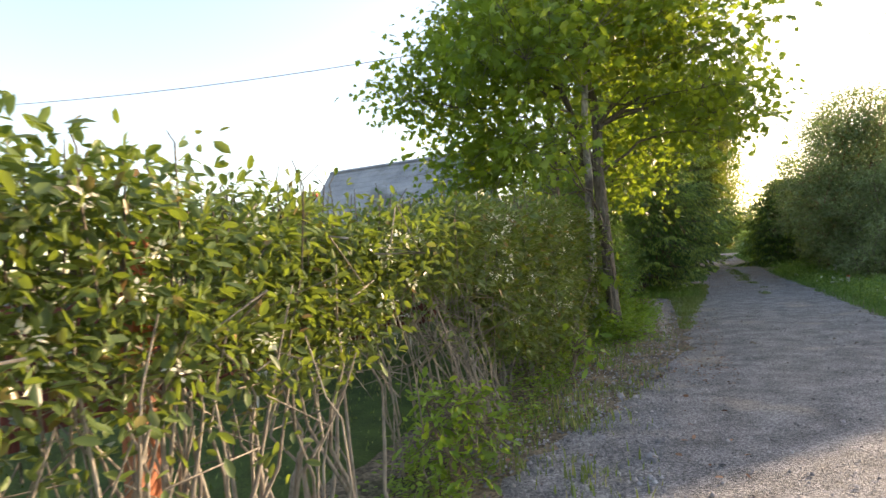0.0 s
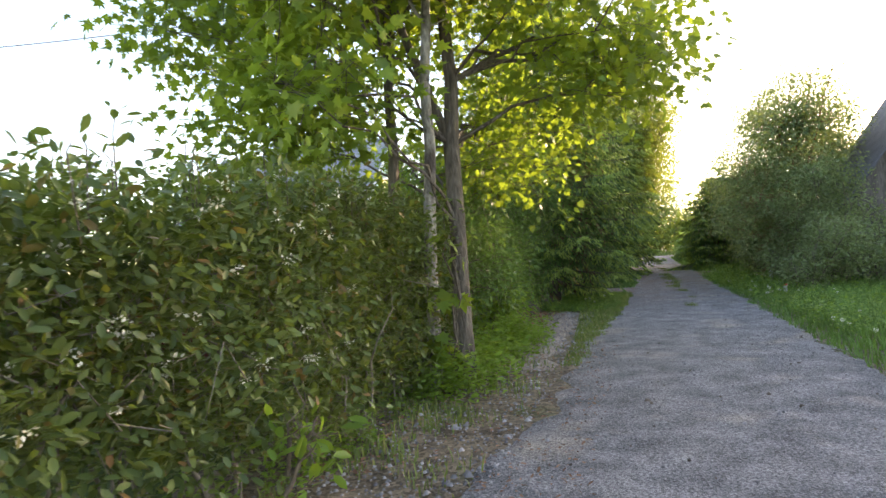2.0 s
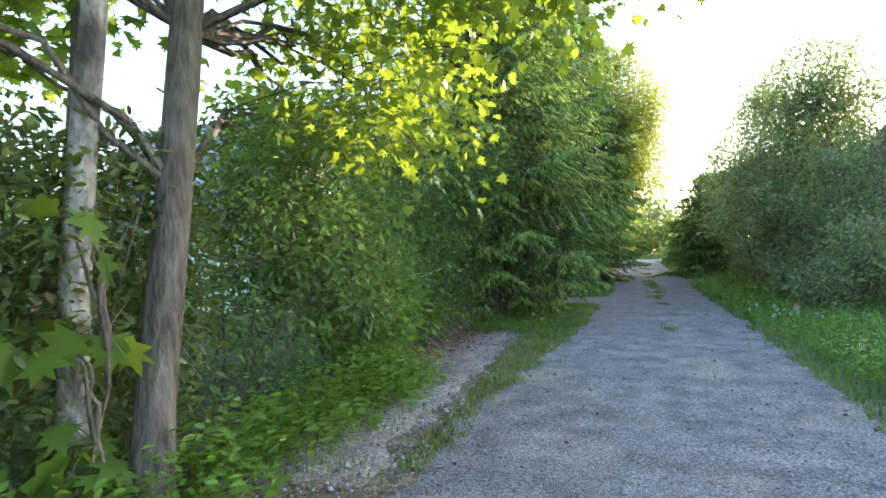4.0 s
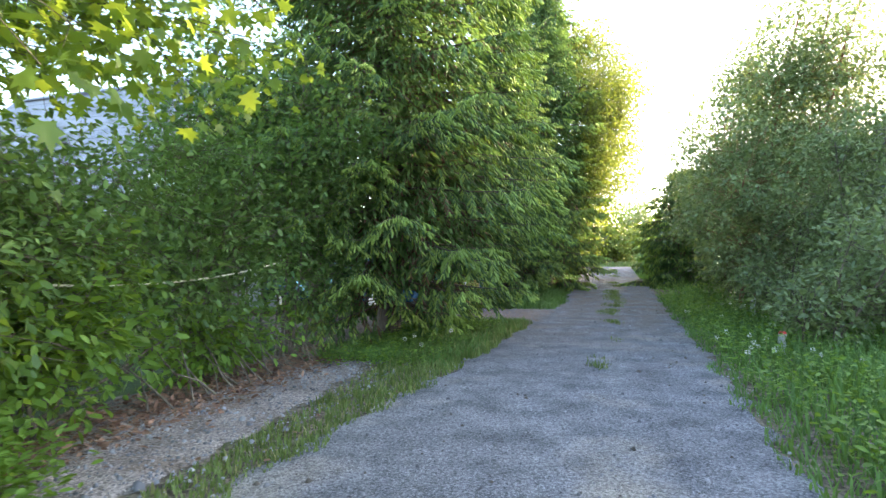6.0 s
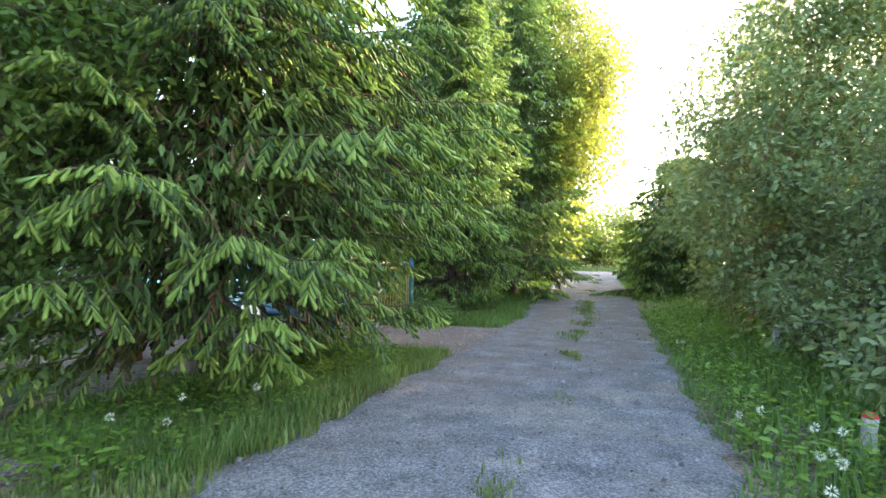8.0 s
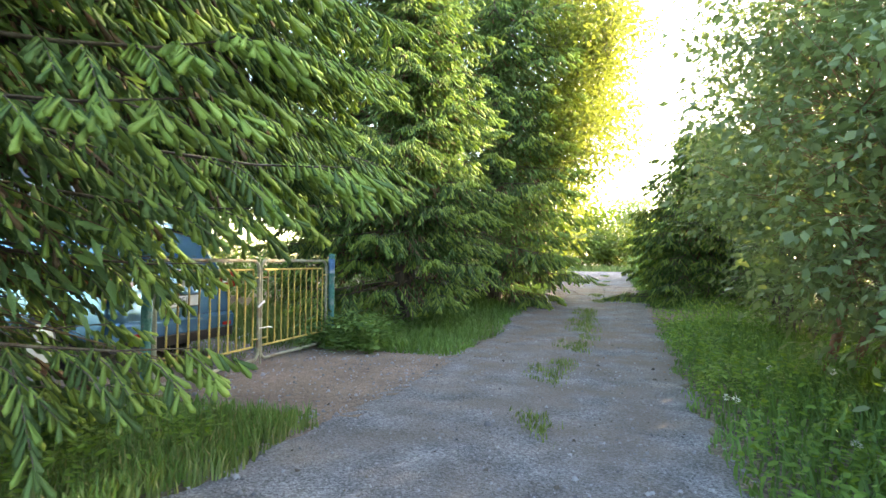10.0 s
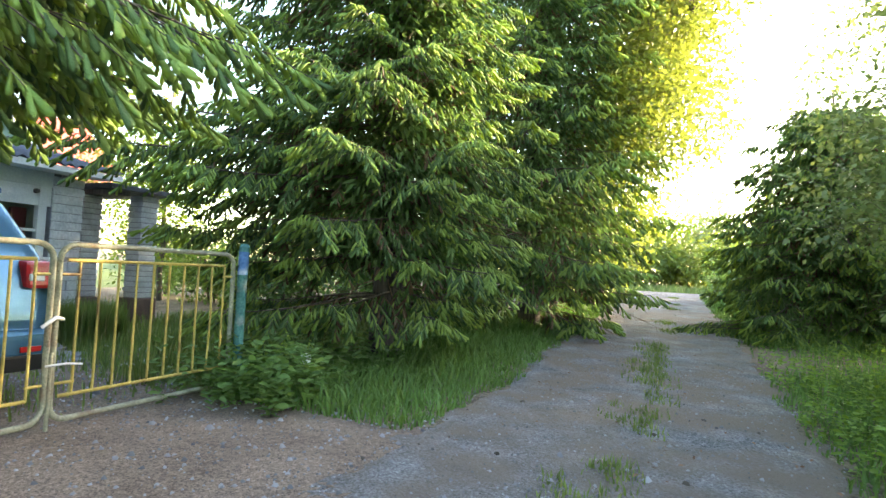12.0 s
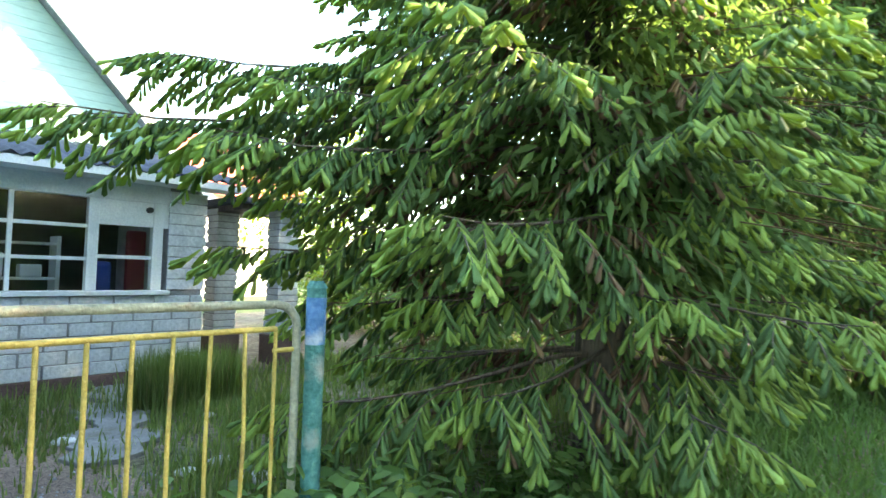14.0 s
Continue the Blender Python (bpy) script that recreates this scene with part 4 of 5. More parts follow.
spruce("spruce_tree", (5.05, 33.3, 0.2), 4.7, 2.2, 0.2, "broad low spruce at the lane's edge", layer=0.3, ring=12, step=0.095, fresh=0.4, shoot=0.17, taper=0.33, gap=0.15, hidden=(0.6, 0.8), skirt=1.0, droop=0.5)
for xx, yy, hh in ((-7.2, 30.6, 1.9), (-4.9, 30.0, 1.6), (-2.9, 31.2, 2.2), (-9.6, 31.0, 2.0)):
    shrub("garden_bush", (xx, yy), [(xx, yy, hh * 0.5, 1.3, 0.9, hh * 0.5)], 170, 24, "leafy green bush along the back of the yard", size=0.11, spread=0.2, template=DIAMOND, zmin=0.05)
shrub("currant_bush", (-2.4, 29.4), [(-2.4, 29.4, 1.2, 1.3, 1.0, 1.2)], 200, 26, "leafy currant bush behind the spruce", size=0.08, spread=0.18)
shrub("lilac_bush", (-3.5, 8.6), [(-3.6, 8.8, 1.75, 1.0, 1.5, .95), (-3.4, 6.2, 1.5, .9, 1.3, .75), (-3.0, 3.6, 1.5, .6, 1.0, .45), (-3.3, 10.8, 1.4, .9, 1.5, 1.2)], 420, 22, "leafy lilac bush behind the hedge", size=0.095, spread=0.17, template=DIAMOND)


def pine():
    r = root("pine_tree", (-2.7, 19.6, 0), "tall pine with a reddish trunk above the bushes", "tree")
    t = Tubes(9)
    t.add(bend((-2.7, 19.6, -0.1), (-2.5, 19.8, 9.5), 0, 9, 0.05), np.linspace(0.17, 0.05, 9))
    child("trunk", t.mesh("trunk", M["pinebark"]), r)
    b, ends = Tubes(4), []
    for i in range(34):
        z = rng.uniform(4.3, 9.3)
        a = rng.uniform(0, 6.28)
        L = rng.uniform(0.9, 2.2)
        s = np.array([-2.6, 19.7, z])
        e = s + [L * math.cos(a), L * math.sin(a), rng.uniform(-0.2, 0.7)]
        b.add(bend(s, e, -0.1, 6, 0.06), np.linspace(0.035, 0.008, 6))
        for k in range(9):
            ends.append(s + (e - s) * rng.uniform(0.45, 1.05) + rng.normal(0, 0.2, 3))
    child("limb_mass", b.mesh("limb_mass", M["pinebark"]), r, kind="stuff")
    child("needle_mass", foliage("needle_mass", np.array(ends), 60, 0.09, LONG, 0.11, M["spruce"], -0.2, 0.0), r, kind="stuff")


pine()


def tree(name, at, top, lobes, n, per, leaf, label, bark="bark", size=0.06, spread=0.2, template=DIAMOND, r0=0.07, zmin=None, stems=1, droop=0.4, shell=0.5, twigs=1):
    z = float(land(*at))
    st = [stem_path((at[0] + 0.25 * i, at[1] + 0.2 * i, z - 0.1), (top[0] + 0.5 * i, top[1] - 0.3 * i, top[2]), r0, 0.015, 8, 0.04) for i in range(stems)]
    return broadleaf(name, st, lobes, n, per, spread, template, size, M[leaf], M[bark], label, "tree", zmin=zmin, droop=droop, shell=shell, limb_r=0.008, twigs=twigs)


# far-verge trees
tree("aspen_tree", (4.85, 24.4), (6.2, 24.4, 6.6), [(5.4, 24.2, 3.3, 1.8, 1.9, 2.0), (6.35, 24.3, 5.2, 1.55, 1.5, 1.7), (4.75, 23.0, 2.0, 1.1, 1.4, 1.4)], 720, 44, "aspen", "grey-green young aspen leaning over the verge", size=0.1, stems=3, r0=0.05, bark="pinebark")
tree("aspen_tree", (5.6, 29.6), (6.3, 29.6, 7.4), [(5.9, 29.5, 4.2, 1.9, 1.8, 2.4), (6.2, 29.5, 6.4, 1.2, 1.2, 1.4), (5.1, 29.2, 2.4, 1.2, 1.2, 1.2)], 470, 40, "aspen", "tall young aspen at the field entrance", size=0.1, stems=2, r0=0.06)
tree("aspen_tree", (7.6, 26.5), (7.8, 26.5, 6.4), [(7.8, 26.5, 3.8, 1.8, 1.9, 2.6)], 330, 44, "aspen", "grey-green aspen in the thicket", size=0.085, r0=0.07, spread=0.26)
tree("birch_tree", (9.2, 34.0), (9.2, 34, 6.2), [(9.2, 34, 3.4, 2.2, 2.3, 2.7)], 300, 36, "willow", "birch in the thicket beside the lane", size=0.11, r0=0.09, bark="birchbark", spread=0.3)
tree("birch_tree", (7.4, 37.0), (7.4, 37, 5.8), [(7.3, 37, 3.4, 1.8, 1.8, 2.4)], 300, 36, "willow", "sunlit birch behind the low spruce", size=0.11, r0=0.09, bark="birchbark", spread=0.3)
tree("birch_tree", (11.5, 38.0), (11.5, 38, 7.5), [(11.5, 38, 4.4, 2.8, 2.8, 3.2)], 260, 34, "aspen", "tall birch in the far thicket", size=0.14, r0=0.1, bark="birchbark", spread=0.35)
shrub("willow_bush", (4.7, 18.7), [(4.7, 18.7, .55, .5, .8, .5), (5.5, 18.9, 1.1, .8, 1.0, .8)], 240, 20, "low leafy willow bush in the verge", leaf="aspen", size=0.085)
shrub("willow_bush", (5.0, 21.2), [(4.9, 21.0, .75, .6, 1.1, .7), (5.7, 21.6, 1.5, 1.0, 1.3, 1.1), (4.9, 22.9, .9, .6, .8, .8)], 330, 20, "grey-green willow bush under the aspen", leaf="aspen", size=0.085)
shrub("willow_bush", (5.2, 26.6), [(5.1, 26.6, 1.0, .8, 1.2, .9), (5.8, 27.2, 1.8, .9, 1.2, 1.1)], 240, 20, "grey-green willow bush between the aspens", leaf="aspen", size=0.085)
shrub("willow_bush", (4.6, 32.0), [(4.5, 31.9, .6, .7, .5, .5), (5.6, 32.2, .9, .9, .6, .8)], 120, 18, "low bramble bush at the field entrance", leaf="bush", size=0.07)
for yy, hh in ((37.0, 2.4), (40.5, 2.0), (44.0, 1.8)):
    shrub("lane_bush", (4.7, yy), [(4.7, yy, .6 + hh * .4, 1.2, 1.9, hh * .5)], 220, 34, "dense bush along the lane's edge", leaf="bush", size=0.1, spread=0.25, template=DIAMOND)

shrub("willow_bush", (6.0, 20.6), [(5.9, 20.6, 1.6, .9, .9, 1.3), (6.0, 20.9, 2.8, .8, .8, .9)], 260, 30, "tall grey-green willow bush before the shed", leaf="aspen", size=0.085)
for xx, yy, hh in ((7.2, 21.0, 2.2), (7.0, 24.8, 2.6), (7.2, 28.0, 3.0), (7.4, 31.6, 2.8), (9.5, 29.0, 3.2), (7.0, 35.0, 3.0), (9.5, 33.0, 3.4), (7.6, 40.0, 2.6), (7.5, 18.3, 1.4)):
    shrub("thicket_bush", (xx, yy), [(xx, yy, hh * .5, 1.2, 1.9, hh * .5)], 170, 30, "dense leafy bush in the roadside thicket", leaf="aspen", size=0.095, spread=0.25, template=DIAMOND)

# near-verge trees farther along
tree("alder_tree", (-0.5, 35.2), (0.2, 35.2, 10.4), [(0.2, 35.6, 3.0, 1.9, 2.3, 2.3), (1.6, 35.4, 5.8, 2.2, 2.3, 2.0), (1.6, 35, 8.6, 2.2, 2.3, 2.4), (0.6, 35, 10.4, 1.7, 2.0, 1.6)], 760, 44, "willow", "sunlit yellow-green alder leaning over the lane", size=0.13, r0=0.09, spread=0.25)
tree("alder_tree", (1.0 - 1.6, 33.0), (0.9, 32.4, 7.6), [(1.5, 32.2, 4.4, 1.5, 1.7, 1.7), (1.9, 32.2, 6.8, 1.5, 1.6, 1.9)], 440, 40, "willow", "slim sunlit alder between the spruces", size=0.12, r0=0.06, spread=0.22)
for yy, hh, lf in ((38.8, 3.0, "bush"), (42.0, 2.6, "aspen"), (45.2, 2.4, "aspen")):
    shrub("lane_bush", (-0.9, yy), [(-0.8, yy, .6 + hh * .4, 1.3, 1.9, hh * .55)], 220, 34, "leafy bush along the lane's edge", leaf=lf, size=0.1, spread=0.25, template=DIAMOND)
tree("garden_tree", (-4.2, 31.0), (-4.2, 31, 4.6), [(-4.2, 31, 2.7, 1.7, 1.7, 1.9)], 240, 22, "maple", "leafy garden tree behind the yard", size=0.1, r0=0.07, spread=0.25)
tree("garden_tree", (-8.4, 30.0), (-8.4, 30, 5.0), [(-8.4, 30, 2.9, 1.9, 1.7, 2.1)], 260, 30, "maple", "sunlit apple tree in the back garden", size=0.11, r0=0.07, spread=0.3)
# the 9 m tree is added behind the spruce, unseen, to shade the gable
for xx, yy, hh in ((-2.2, 32.4, 9.0), (-3.6, 34.5, 7.0), (-7.0, 36.0, 4.6)):
    tree("garden_tree", (xx, yy), (xx, yy, hh * 0.9), [(xx, yy, hh * .5, 1.7, 1.6, hh * .5)], 230, 30, "bush", "leafy garden tree screening the yard's back; the 9 m one is added to shade the gable", size=0.12, r0=0.06, spread=0.3)
tree("garden_tree", (-6.5, 12.5), (-6.4, 12.5, 3.0), [(-6.3, 12.5, 1.9, 1.7, 1.9, 1.0), (-5.6, 10.5, 1.8, 1.3, 1.3, .9)], 240, 22, "bush", "low fruit tree in the garden behind the hedge", size=0.08, r0=0.06, spread=0.22)
tree("garden_tree", (-6.0, 6.5), (-6.0, 6.5, 2.8), [(-6.0, 6.5, 1.9, 1.4, 1.8, .8)], 160, 22, "bush", "low fruit tree above the maroon fence", size=0.08, r0=0.06, spread=0.22)

# beyond the crossing
for i, (xx, yy, hh, rr, lf) in enumerate(((-5, 56, 4.0, 2.6, "willow"), (-1.5, 58, 3.2, 2.2, "willow"), (1.8, 60, 3.4, 2.2, "willow"), (5.5, 57, 3.6, 2.4, "willow"), (9.5, 58, 5, 3, "willow"),
                                          (0.5, 66, 7, 3, "maple"), (-4, 64, 7.5, 3, "aspen"), (5.0, 66, 6.5, 2.8, "aspen"), (-9, 62, 9, 4, "maple"), (-3, 68, 9, 4.2, "maple"), (3.6, 72, 10, 4.5, "aspen"), (10.5, 70, 10, 4.5, "maple"), (17, 66, 11, 5, "maple"), (-16, 66, 10, 5, "maple"))):
    tree("far_tree", (xx, yy), (xx, yy, hh * 0.9), [(xx, yy, hh * .5 + .5, rr, rr, hh * .5)], 150, 20, lf, "sunlit yellow-green trees beyond the crossing", size=0.34, r0=0.1, spread=0.5, twigs=0)


# ---- main house with veranda ----
def house():
    r = root("house", (-8, 23.5, 0), "timber house with mint gable, slate roof and white trim", "house")
    y0, y1, yr, ze, zr, xa, xb = 20.1, 26.9, 23.5, 2.75, 6.35, -15.5, -8.0
    wall = prism([(y0, 0), (y1, 0), (y1, ze), (yr, zr - 0.1), (y0, ze)], "x", xa, xb)
    w = part("wall", wall, M["mint"], r, "mint green boarded walls")
    z = 0.25
    while z < zr - 0.35:
        half = 3.4 if z < ze else (zr - 0.12 - z) * 3.4 / (zr - ze)
        bm = prism([(yr - half, z), (yr + half, z), (yr + half - (0.1 if z >= ze - .12 else 0), z + 0.125), (yr - half + (0.1 if z >= ze - .12 else 0), z + 0.125)], "x", xb + 0.004, xb + 0.022)
        part("siding_board", bm, M["mint"], w)
        z += 0.13
    for s in (-1, 1):
        e = yr + s * 3.85
        k = (zr - ze) / 3.4
        ze2 = zr - k * 3.85
        slope = prism([(yr, zr), (e, ze2), (e, ze2 - 0.07), (yr, zr - 0.09)], "x", xa - 0.3, xb + 0.35)
        rf = part("roof", slope, M["slate"], r, "grey slate roof slope")
        n = 15
        for q in range(n):
            a, b = q / n, (q + 1.12) / n
            ya, za, yb, zb = yr + s * 3.87 * a, zr + 0.012 - k * 3.87 * a, yr + s * 3.87 * min(1, b), zr + 0.034 - k * 3.87 * min(1, b)
            part("slate_course", prism([(ya, za), (yb, zb), (yb, zb - 0.02), (ya, za - 0.008)], "x", xa - 0.31, xb + 0.34), M["slate"], rf)
        part("barge_board", prism([(yr, zr + 0.04), (e, ze2 + 0.04), (e, ze2 - 0.16), (yr, zr - 0.18)], "x", xb + 0.352, xb + 0.39), M["white"], r, "white barge board")
    part("ridge_cap", prism([(yr - .16, zr - .06), (yr, zr + .07), (yr + .16, zr - .06), (yr, zr + .03)], "x", xa - 0.32, xb + 0.34), M["slate"], r, "pale slate ridge cap")
    win = part("window", box((xb + 0.024, 22.9, 3.7), (xb + 0.06, 24.1, 4.8), 0.006), M["white"], r, "white attic window")
    part("pane", box((xb + 0.064, 23.0, 3.8), (xb + 0.07, 23.47, 4.7)), M["carglass"], win)
    part("pane", box((xb + 0.064, 23.53, 3.8), (xb + 0.07, 24.0, 4.7)), M["carglass"], win)


house()


def veranda():
    x0, x1, ya, yb = -8.0, -5.5, 21.0, 26.15
    r = root("veranda", (x1, 24, 0), "whitewashed block veranda with white framed windows", "veranda")
    base = part("base_wall", box((x1 - 0.2, ya, 0.0), (x1 - 0.016, yb - 0.016, 0.98)), M["mortar"], r)
    part("plinth", box((x1 - 0.22, ya, -0.02), (x1 + 0.025, yb + 0.02, 0.16), 0.01), M["plinth"], r, "brown plinth")
    part("side_wall", box((x0, yb - 0.2, 0.0), (x1 - 0.2, yb - 0.016, 2.3)), M["mortar"], r)
    # back and end walls get the interior's shade as their colour
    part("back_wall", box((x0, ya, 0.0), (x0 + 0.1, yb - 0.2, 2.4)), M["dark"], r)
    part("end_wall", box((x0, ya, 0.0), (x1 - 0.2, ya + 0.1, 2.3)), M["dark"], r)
    part("veranda_floor", box((x0 + 0.1, ya + 0.1, 0.1), (x1 - 0.2, yb - 0.2, 0.2)), M["oldwood"], r)
    part("corner_pier", box((x1 - 0.2, yb - 0.42, 0.98), (x1 - 0.016, yb - 0.016, 2.16)), M["mortar"], r)
    # window band: frame, posts, panes
    part("lintel", box((x1 - 0.16, ya, 2.0), (x1 - 0.01, yb - 0.42, 2.2), 0.005), M["white"], r, "white painted lintel")
    part("window_sill", box((x1 - 0.16, ya, 0.98), (x1 + 0.05, yb - 0.4, 1.03), 0.008), M["white"], r, "white window sill")
    part("white_panel", box((x1 - 0.10, 25.0, 1.73), (x1 - 0.03, yb - 0.42, 2.0), 0.004), M["white"], r, "white panel above the small window")
    for y, w in ((21.1, .1), (22.3, .09), (23.6, .09), (24.98, .1), (25.62, .11)):
        part("mullion", box((x1 - 0.12, y - w / 2, 1.03), (x1 - 0.02, y + w / 2, 2.0), 0.006), M["white"], r)
    for a, b, ztop in ((21.15, 22.255, 2.0), (22.345, 23.555, 2.0), (23.645, 24.93, 2.0), (25.03, 25.565, 1.73)):
        w = part("window", box((x1 - 0.075, a, 1.03), (x1 - 0.069, b, ztop)), M["glass"], r, "single-glazed window")
        w.visible_shadow = False
        if b < 25:
            c = (a + b) / 2
            part("glazing_bar", box((x1 - 0.09, c - 0.02, 1.03), (x1 - 0.045, c + 0.02, ztop), 0.004), M["white"], w)
            for z in (1.36, 1.7):
                part("glazing_bar", box((x1 - 0.088, a, z - 0.018), (x1 - 0.047, b, z + 0.018), 0.004), M["white"], w)
        else:
            part("glazing_bar", box((x1 - 0.088, a, 1.37), (x1 - 0.047, b, 1.41), 0.004), M["white"], w)
    bm = bmesh.new()
    bmesh.ops.create_cone(bm, cap_ends=True, segments=12, radius1=0.035, radius2=0.03, depth=0.05, matrix=pose(x1 - 0.005, 25.52, 1.92, 0, 90, 0))
    part("round_vent", bm, M["black"], r, "small black round vent")
    # lean-to roof of corrugated sheet
    ys = np.arange(ya - 0.3, yb + 0.32, 0.03)
    n = len(ys)
    zz = 0.022 * np.sin(ys * 2 * np.pi / 0.15)
    v = []
    for xx, zb in ((x1 + 0.4, 2.3), (x0 - 0.0, 3.0)):
        v.append(np.stack([np.full(n, xx), ys, zb + zz], 1))
    for xx, zb in ((x1 + 0.4, 2.285), (x0 - 0.0, 2.985)):
        v.append(np.stack([np.full(n, xx), ys, zb + zz], 1))
    i = np.arange(n - 1)
    f = [np.stack([i, i + 1, n + i + 1, n + i], 1), np.stack([2 * n + i + 1, 2 * n + i, 3 * n + i, 3 * n + i + 1], 1), np.stack([i + 1, i, 2 * n + i, 2 * n + i + 1], 1)]
    me = mesh_np("lean_to_roof", np.concatenate(v), [(np.concatenate(f), 0)], [M["darkroof"]])
    child("lean_to_roof", me, r, "dark corrugated lean-to roof")
    part("fascia", box((x1 + 0.36, ya - 0.3, 2.19), (x1 + 0.39, yb + 0.32, 2.27), 0.004), M["white"], r, "white eaves board")
    part("soffit", box((x1 - 0.05, ya - 0.28, 2.2), (x1 + 0.355, yb + 0.3, 2.22)), M["white"], r)
    return r, base, x1, ya, yb


ver, ver_base, VX, VA, VB = veranda()


def curtain_goods():
    """Things behind the small window."""
    bm = box((-5.95, 25.42, 0.9), (-5.85, 25.62, 1.7), 0.03)
    tagged(part("towel", bm, M["redcloth"]), "dark red towel hanging behind the window", "towel")
    bm = box((-6.0, 25.02, 0.2), (-5.8, 25.26, 1.34), 0.05)
    tagged(part("coat", bm, M["bluecloth"]), "blue coat behind the window", "coat")
    s = root("shelf", (-6.3, 24.3, 0.2), "pale wooden shelf inside the veranda", "shelf")
    for z in (0.6, 1.12, 1.5):
        part("board", box((-6.45, 23.7, z), (-6.15, 24.85, z + 0.025)), M["white"], s)
    for y in (23.7, 24.83):
        part("side", box((-6.45, y - 0.02, 0.2), (-6.15, y + 0.02, 1.6)), M["white"], s)
    for y, h, w in ((23.95, .2, .16), (24.25, .26, .22), (24.6, .14, .2)):
        bm = box((-6.38, y - w / 2, 1.145), (-6.2, y + w / 2, 1.145 + h), 0.02)
        tagged(part("box", bm, M["whiteplastic"]), "pale household box on the veranda shelf", "box")


curtain_goods()


def carport():
    r = root("porch", (-6, 27.4, 0), "porch of brick pillars under a dark roof", "porch")
    for px, py in ((-6.3, 26.75), (-5.75, 27.35)):
        p = part("pillar", box((px - 0.14, py - 0.14, 0.0), (px + 0.14, py + 0.14, 2.1)), M["mortar"], r, "banded whitewashed brick pillar")
        part("pillar_base", box((px - 0.2, py - 0.2, -0.02), (px + 0.2, py + 0.2, 0.42), 0.02), M["plinth"], p, "brown pillar base")
        z = 0.43
        while z < 2.05:
            o = rng.uniform(-0.008, 0.008)
            part("brick", box((px - 0.155 + o, py - 0.155 + o, z), (px + 0.155 + o, py + 0.155 + o, z + 0.075), 0.006), M["block"], p)
            z += 0.088
    part("canopy", box((-8.0, 26.5, 2.12), (-5.4, 27.75, 2.2), 0.015), M["darkroof"], r, "dark flat canopy")
    part("beam", box((-7.9, 26.6, 2.04), (-5.5, 26.9, 2.118), 0.01), M["oldwood"], r)


carport()


def far_red_house():
    r = root("neighbour_house", (-19, 34.4, 0), "neighbouring house with a bright red metal roof", "house")
    part("wall", prism([(-22, 0), (-18, 0), (-18, 4.1), (-20, 6.0), (-22, 4.1)], "y", 28, 35.2), M["white"], r, "pale walls")
    for s in (-1, 1):
        part("roof", prism([(-20, 6.3), (-20 + s * 2.6, 3.85), (-20 + s * 2.6, 3.75), (-20, 6.18)], "y", 27.6, 35.6), M["redroof"], r, "bright red metal roof")
    w = part("window", box((-17.995, 32.2, 1.6), (-17.95, 33.4, 3.0), 0.01), M["white"], r, "white attic window")
    part("pane", box((-17.946, 32.3, 1.7), (-17.94, 33.3, 2.9)), M["carglass"], w)


far_red_house()


def shed():
    r = root("barn", (7, 22.7, 0), "weathered dark timber barn with a steep roof, enlarged out of view to shade the lane", "barn")
    # only the left edge shows; unseen width and ridge sized to shade lane and hedge
    xa, xb, ya, yb, ze, zr = 7.15, 16.05, 22.7, 25.8, 2.75, 9.2
    xm = (xa + xb) / 2
    w = part("wall", prism([(xa, 0), (xb, 0), (xb, ze), (xm, zr - 0.1), (xa, ze)], "y", ya, yb), M["oldwood"], r)
    for q in range(62):
        a = xa + q * 0.1435
        b = min(a + 0.138, xb)
        top = ze + (zr - 0.15 - ze) * (1 - abs((a + b) / 2 - xm) / (xm - xa)) - 0.05
        part("board", box((a, ya - 0.02 - 0.004 * (q % 3), 0.06), (b, ya - 0.001, top)), M["oldwood"], w)
    for s in (-1, 1):
        k = (zr - ze) / (xm - xa)
        e = 0.45
        part("roof", prism([(xm, zr), (xm + s * (xm - xa + e), ze - k * e), (xm + s * (xm - xa + e), ze - k * e - 0.08), (xm, zr - 0.1)], "y", ya - 0.35, yb + 0.3), M["darkroof"], r, "dark weathered roof slope")


shed()


# ---- gate ----
def pipe(pts, rad, m, name, parent, label="", sides=8):
    t = Tubes(sides)
    t.add(pts, np.full(len(pts), rad))
    return child(name, t.mesh(name, m), parent, label)


def rounded(ya, yb, za, zb, rad=0.1, x=-1.0):
    pts = []
    for cy, cz, a0 in ((yb - rad, zb - rad, 90), (yb - rad, za + rad, 0), (ya + rad, za + rad, -90), (ya + rad, zb - rad, -180)):
        for a in np.linspace(a0, a0 - 90, 5):
            pts.append((x, cy + rad * math.cos(radians(a)), cz + rad * math.sin(radians(a))))
    pts.append(pts[0])
    pts.append(pts[1])
    return pts


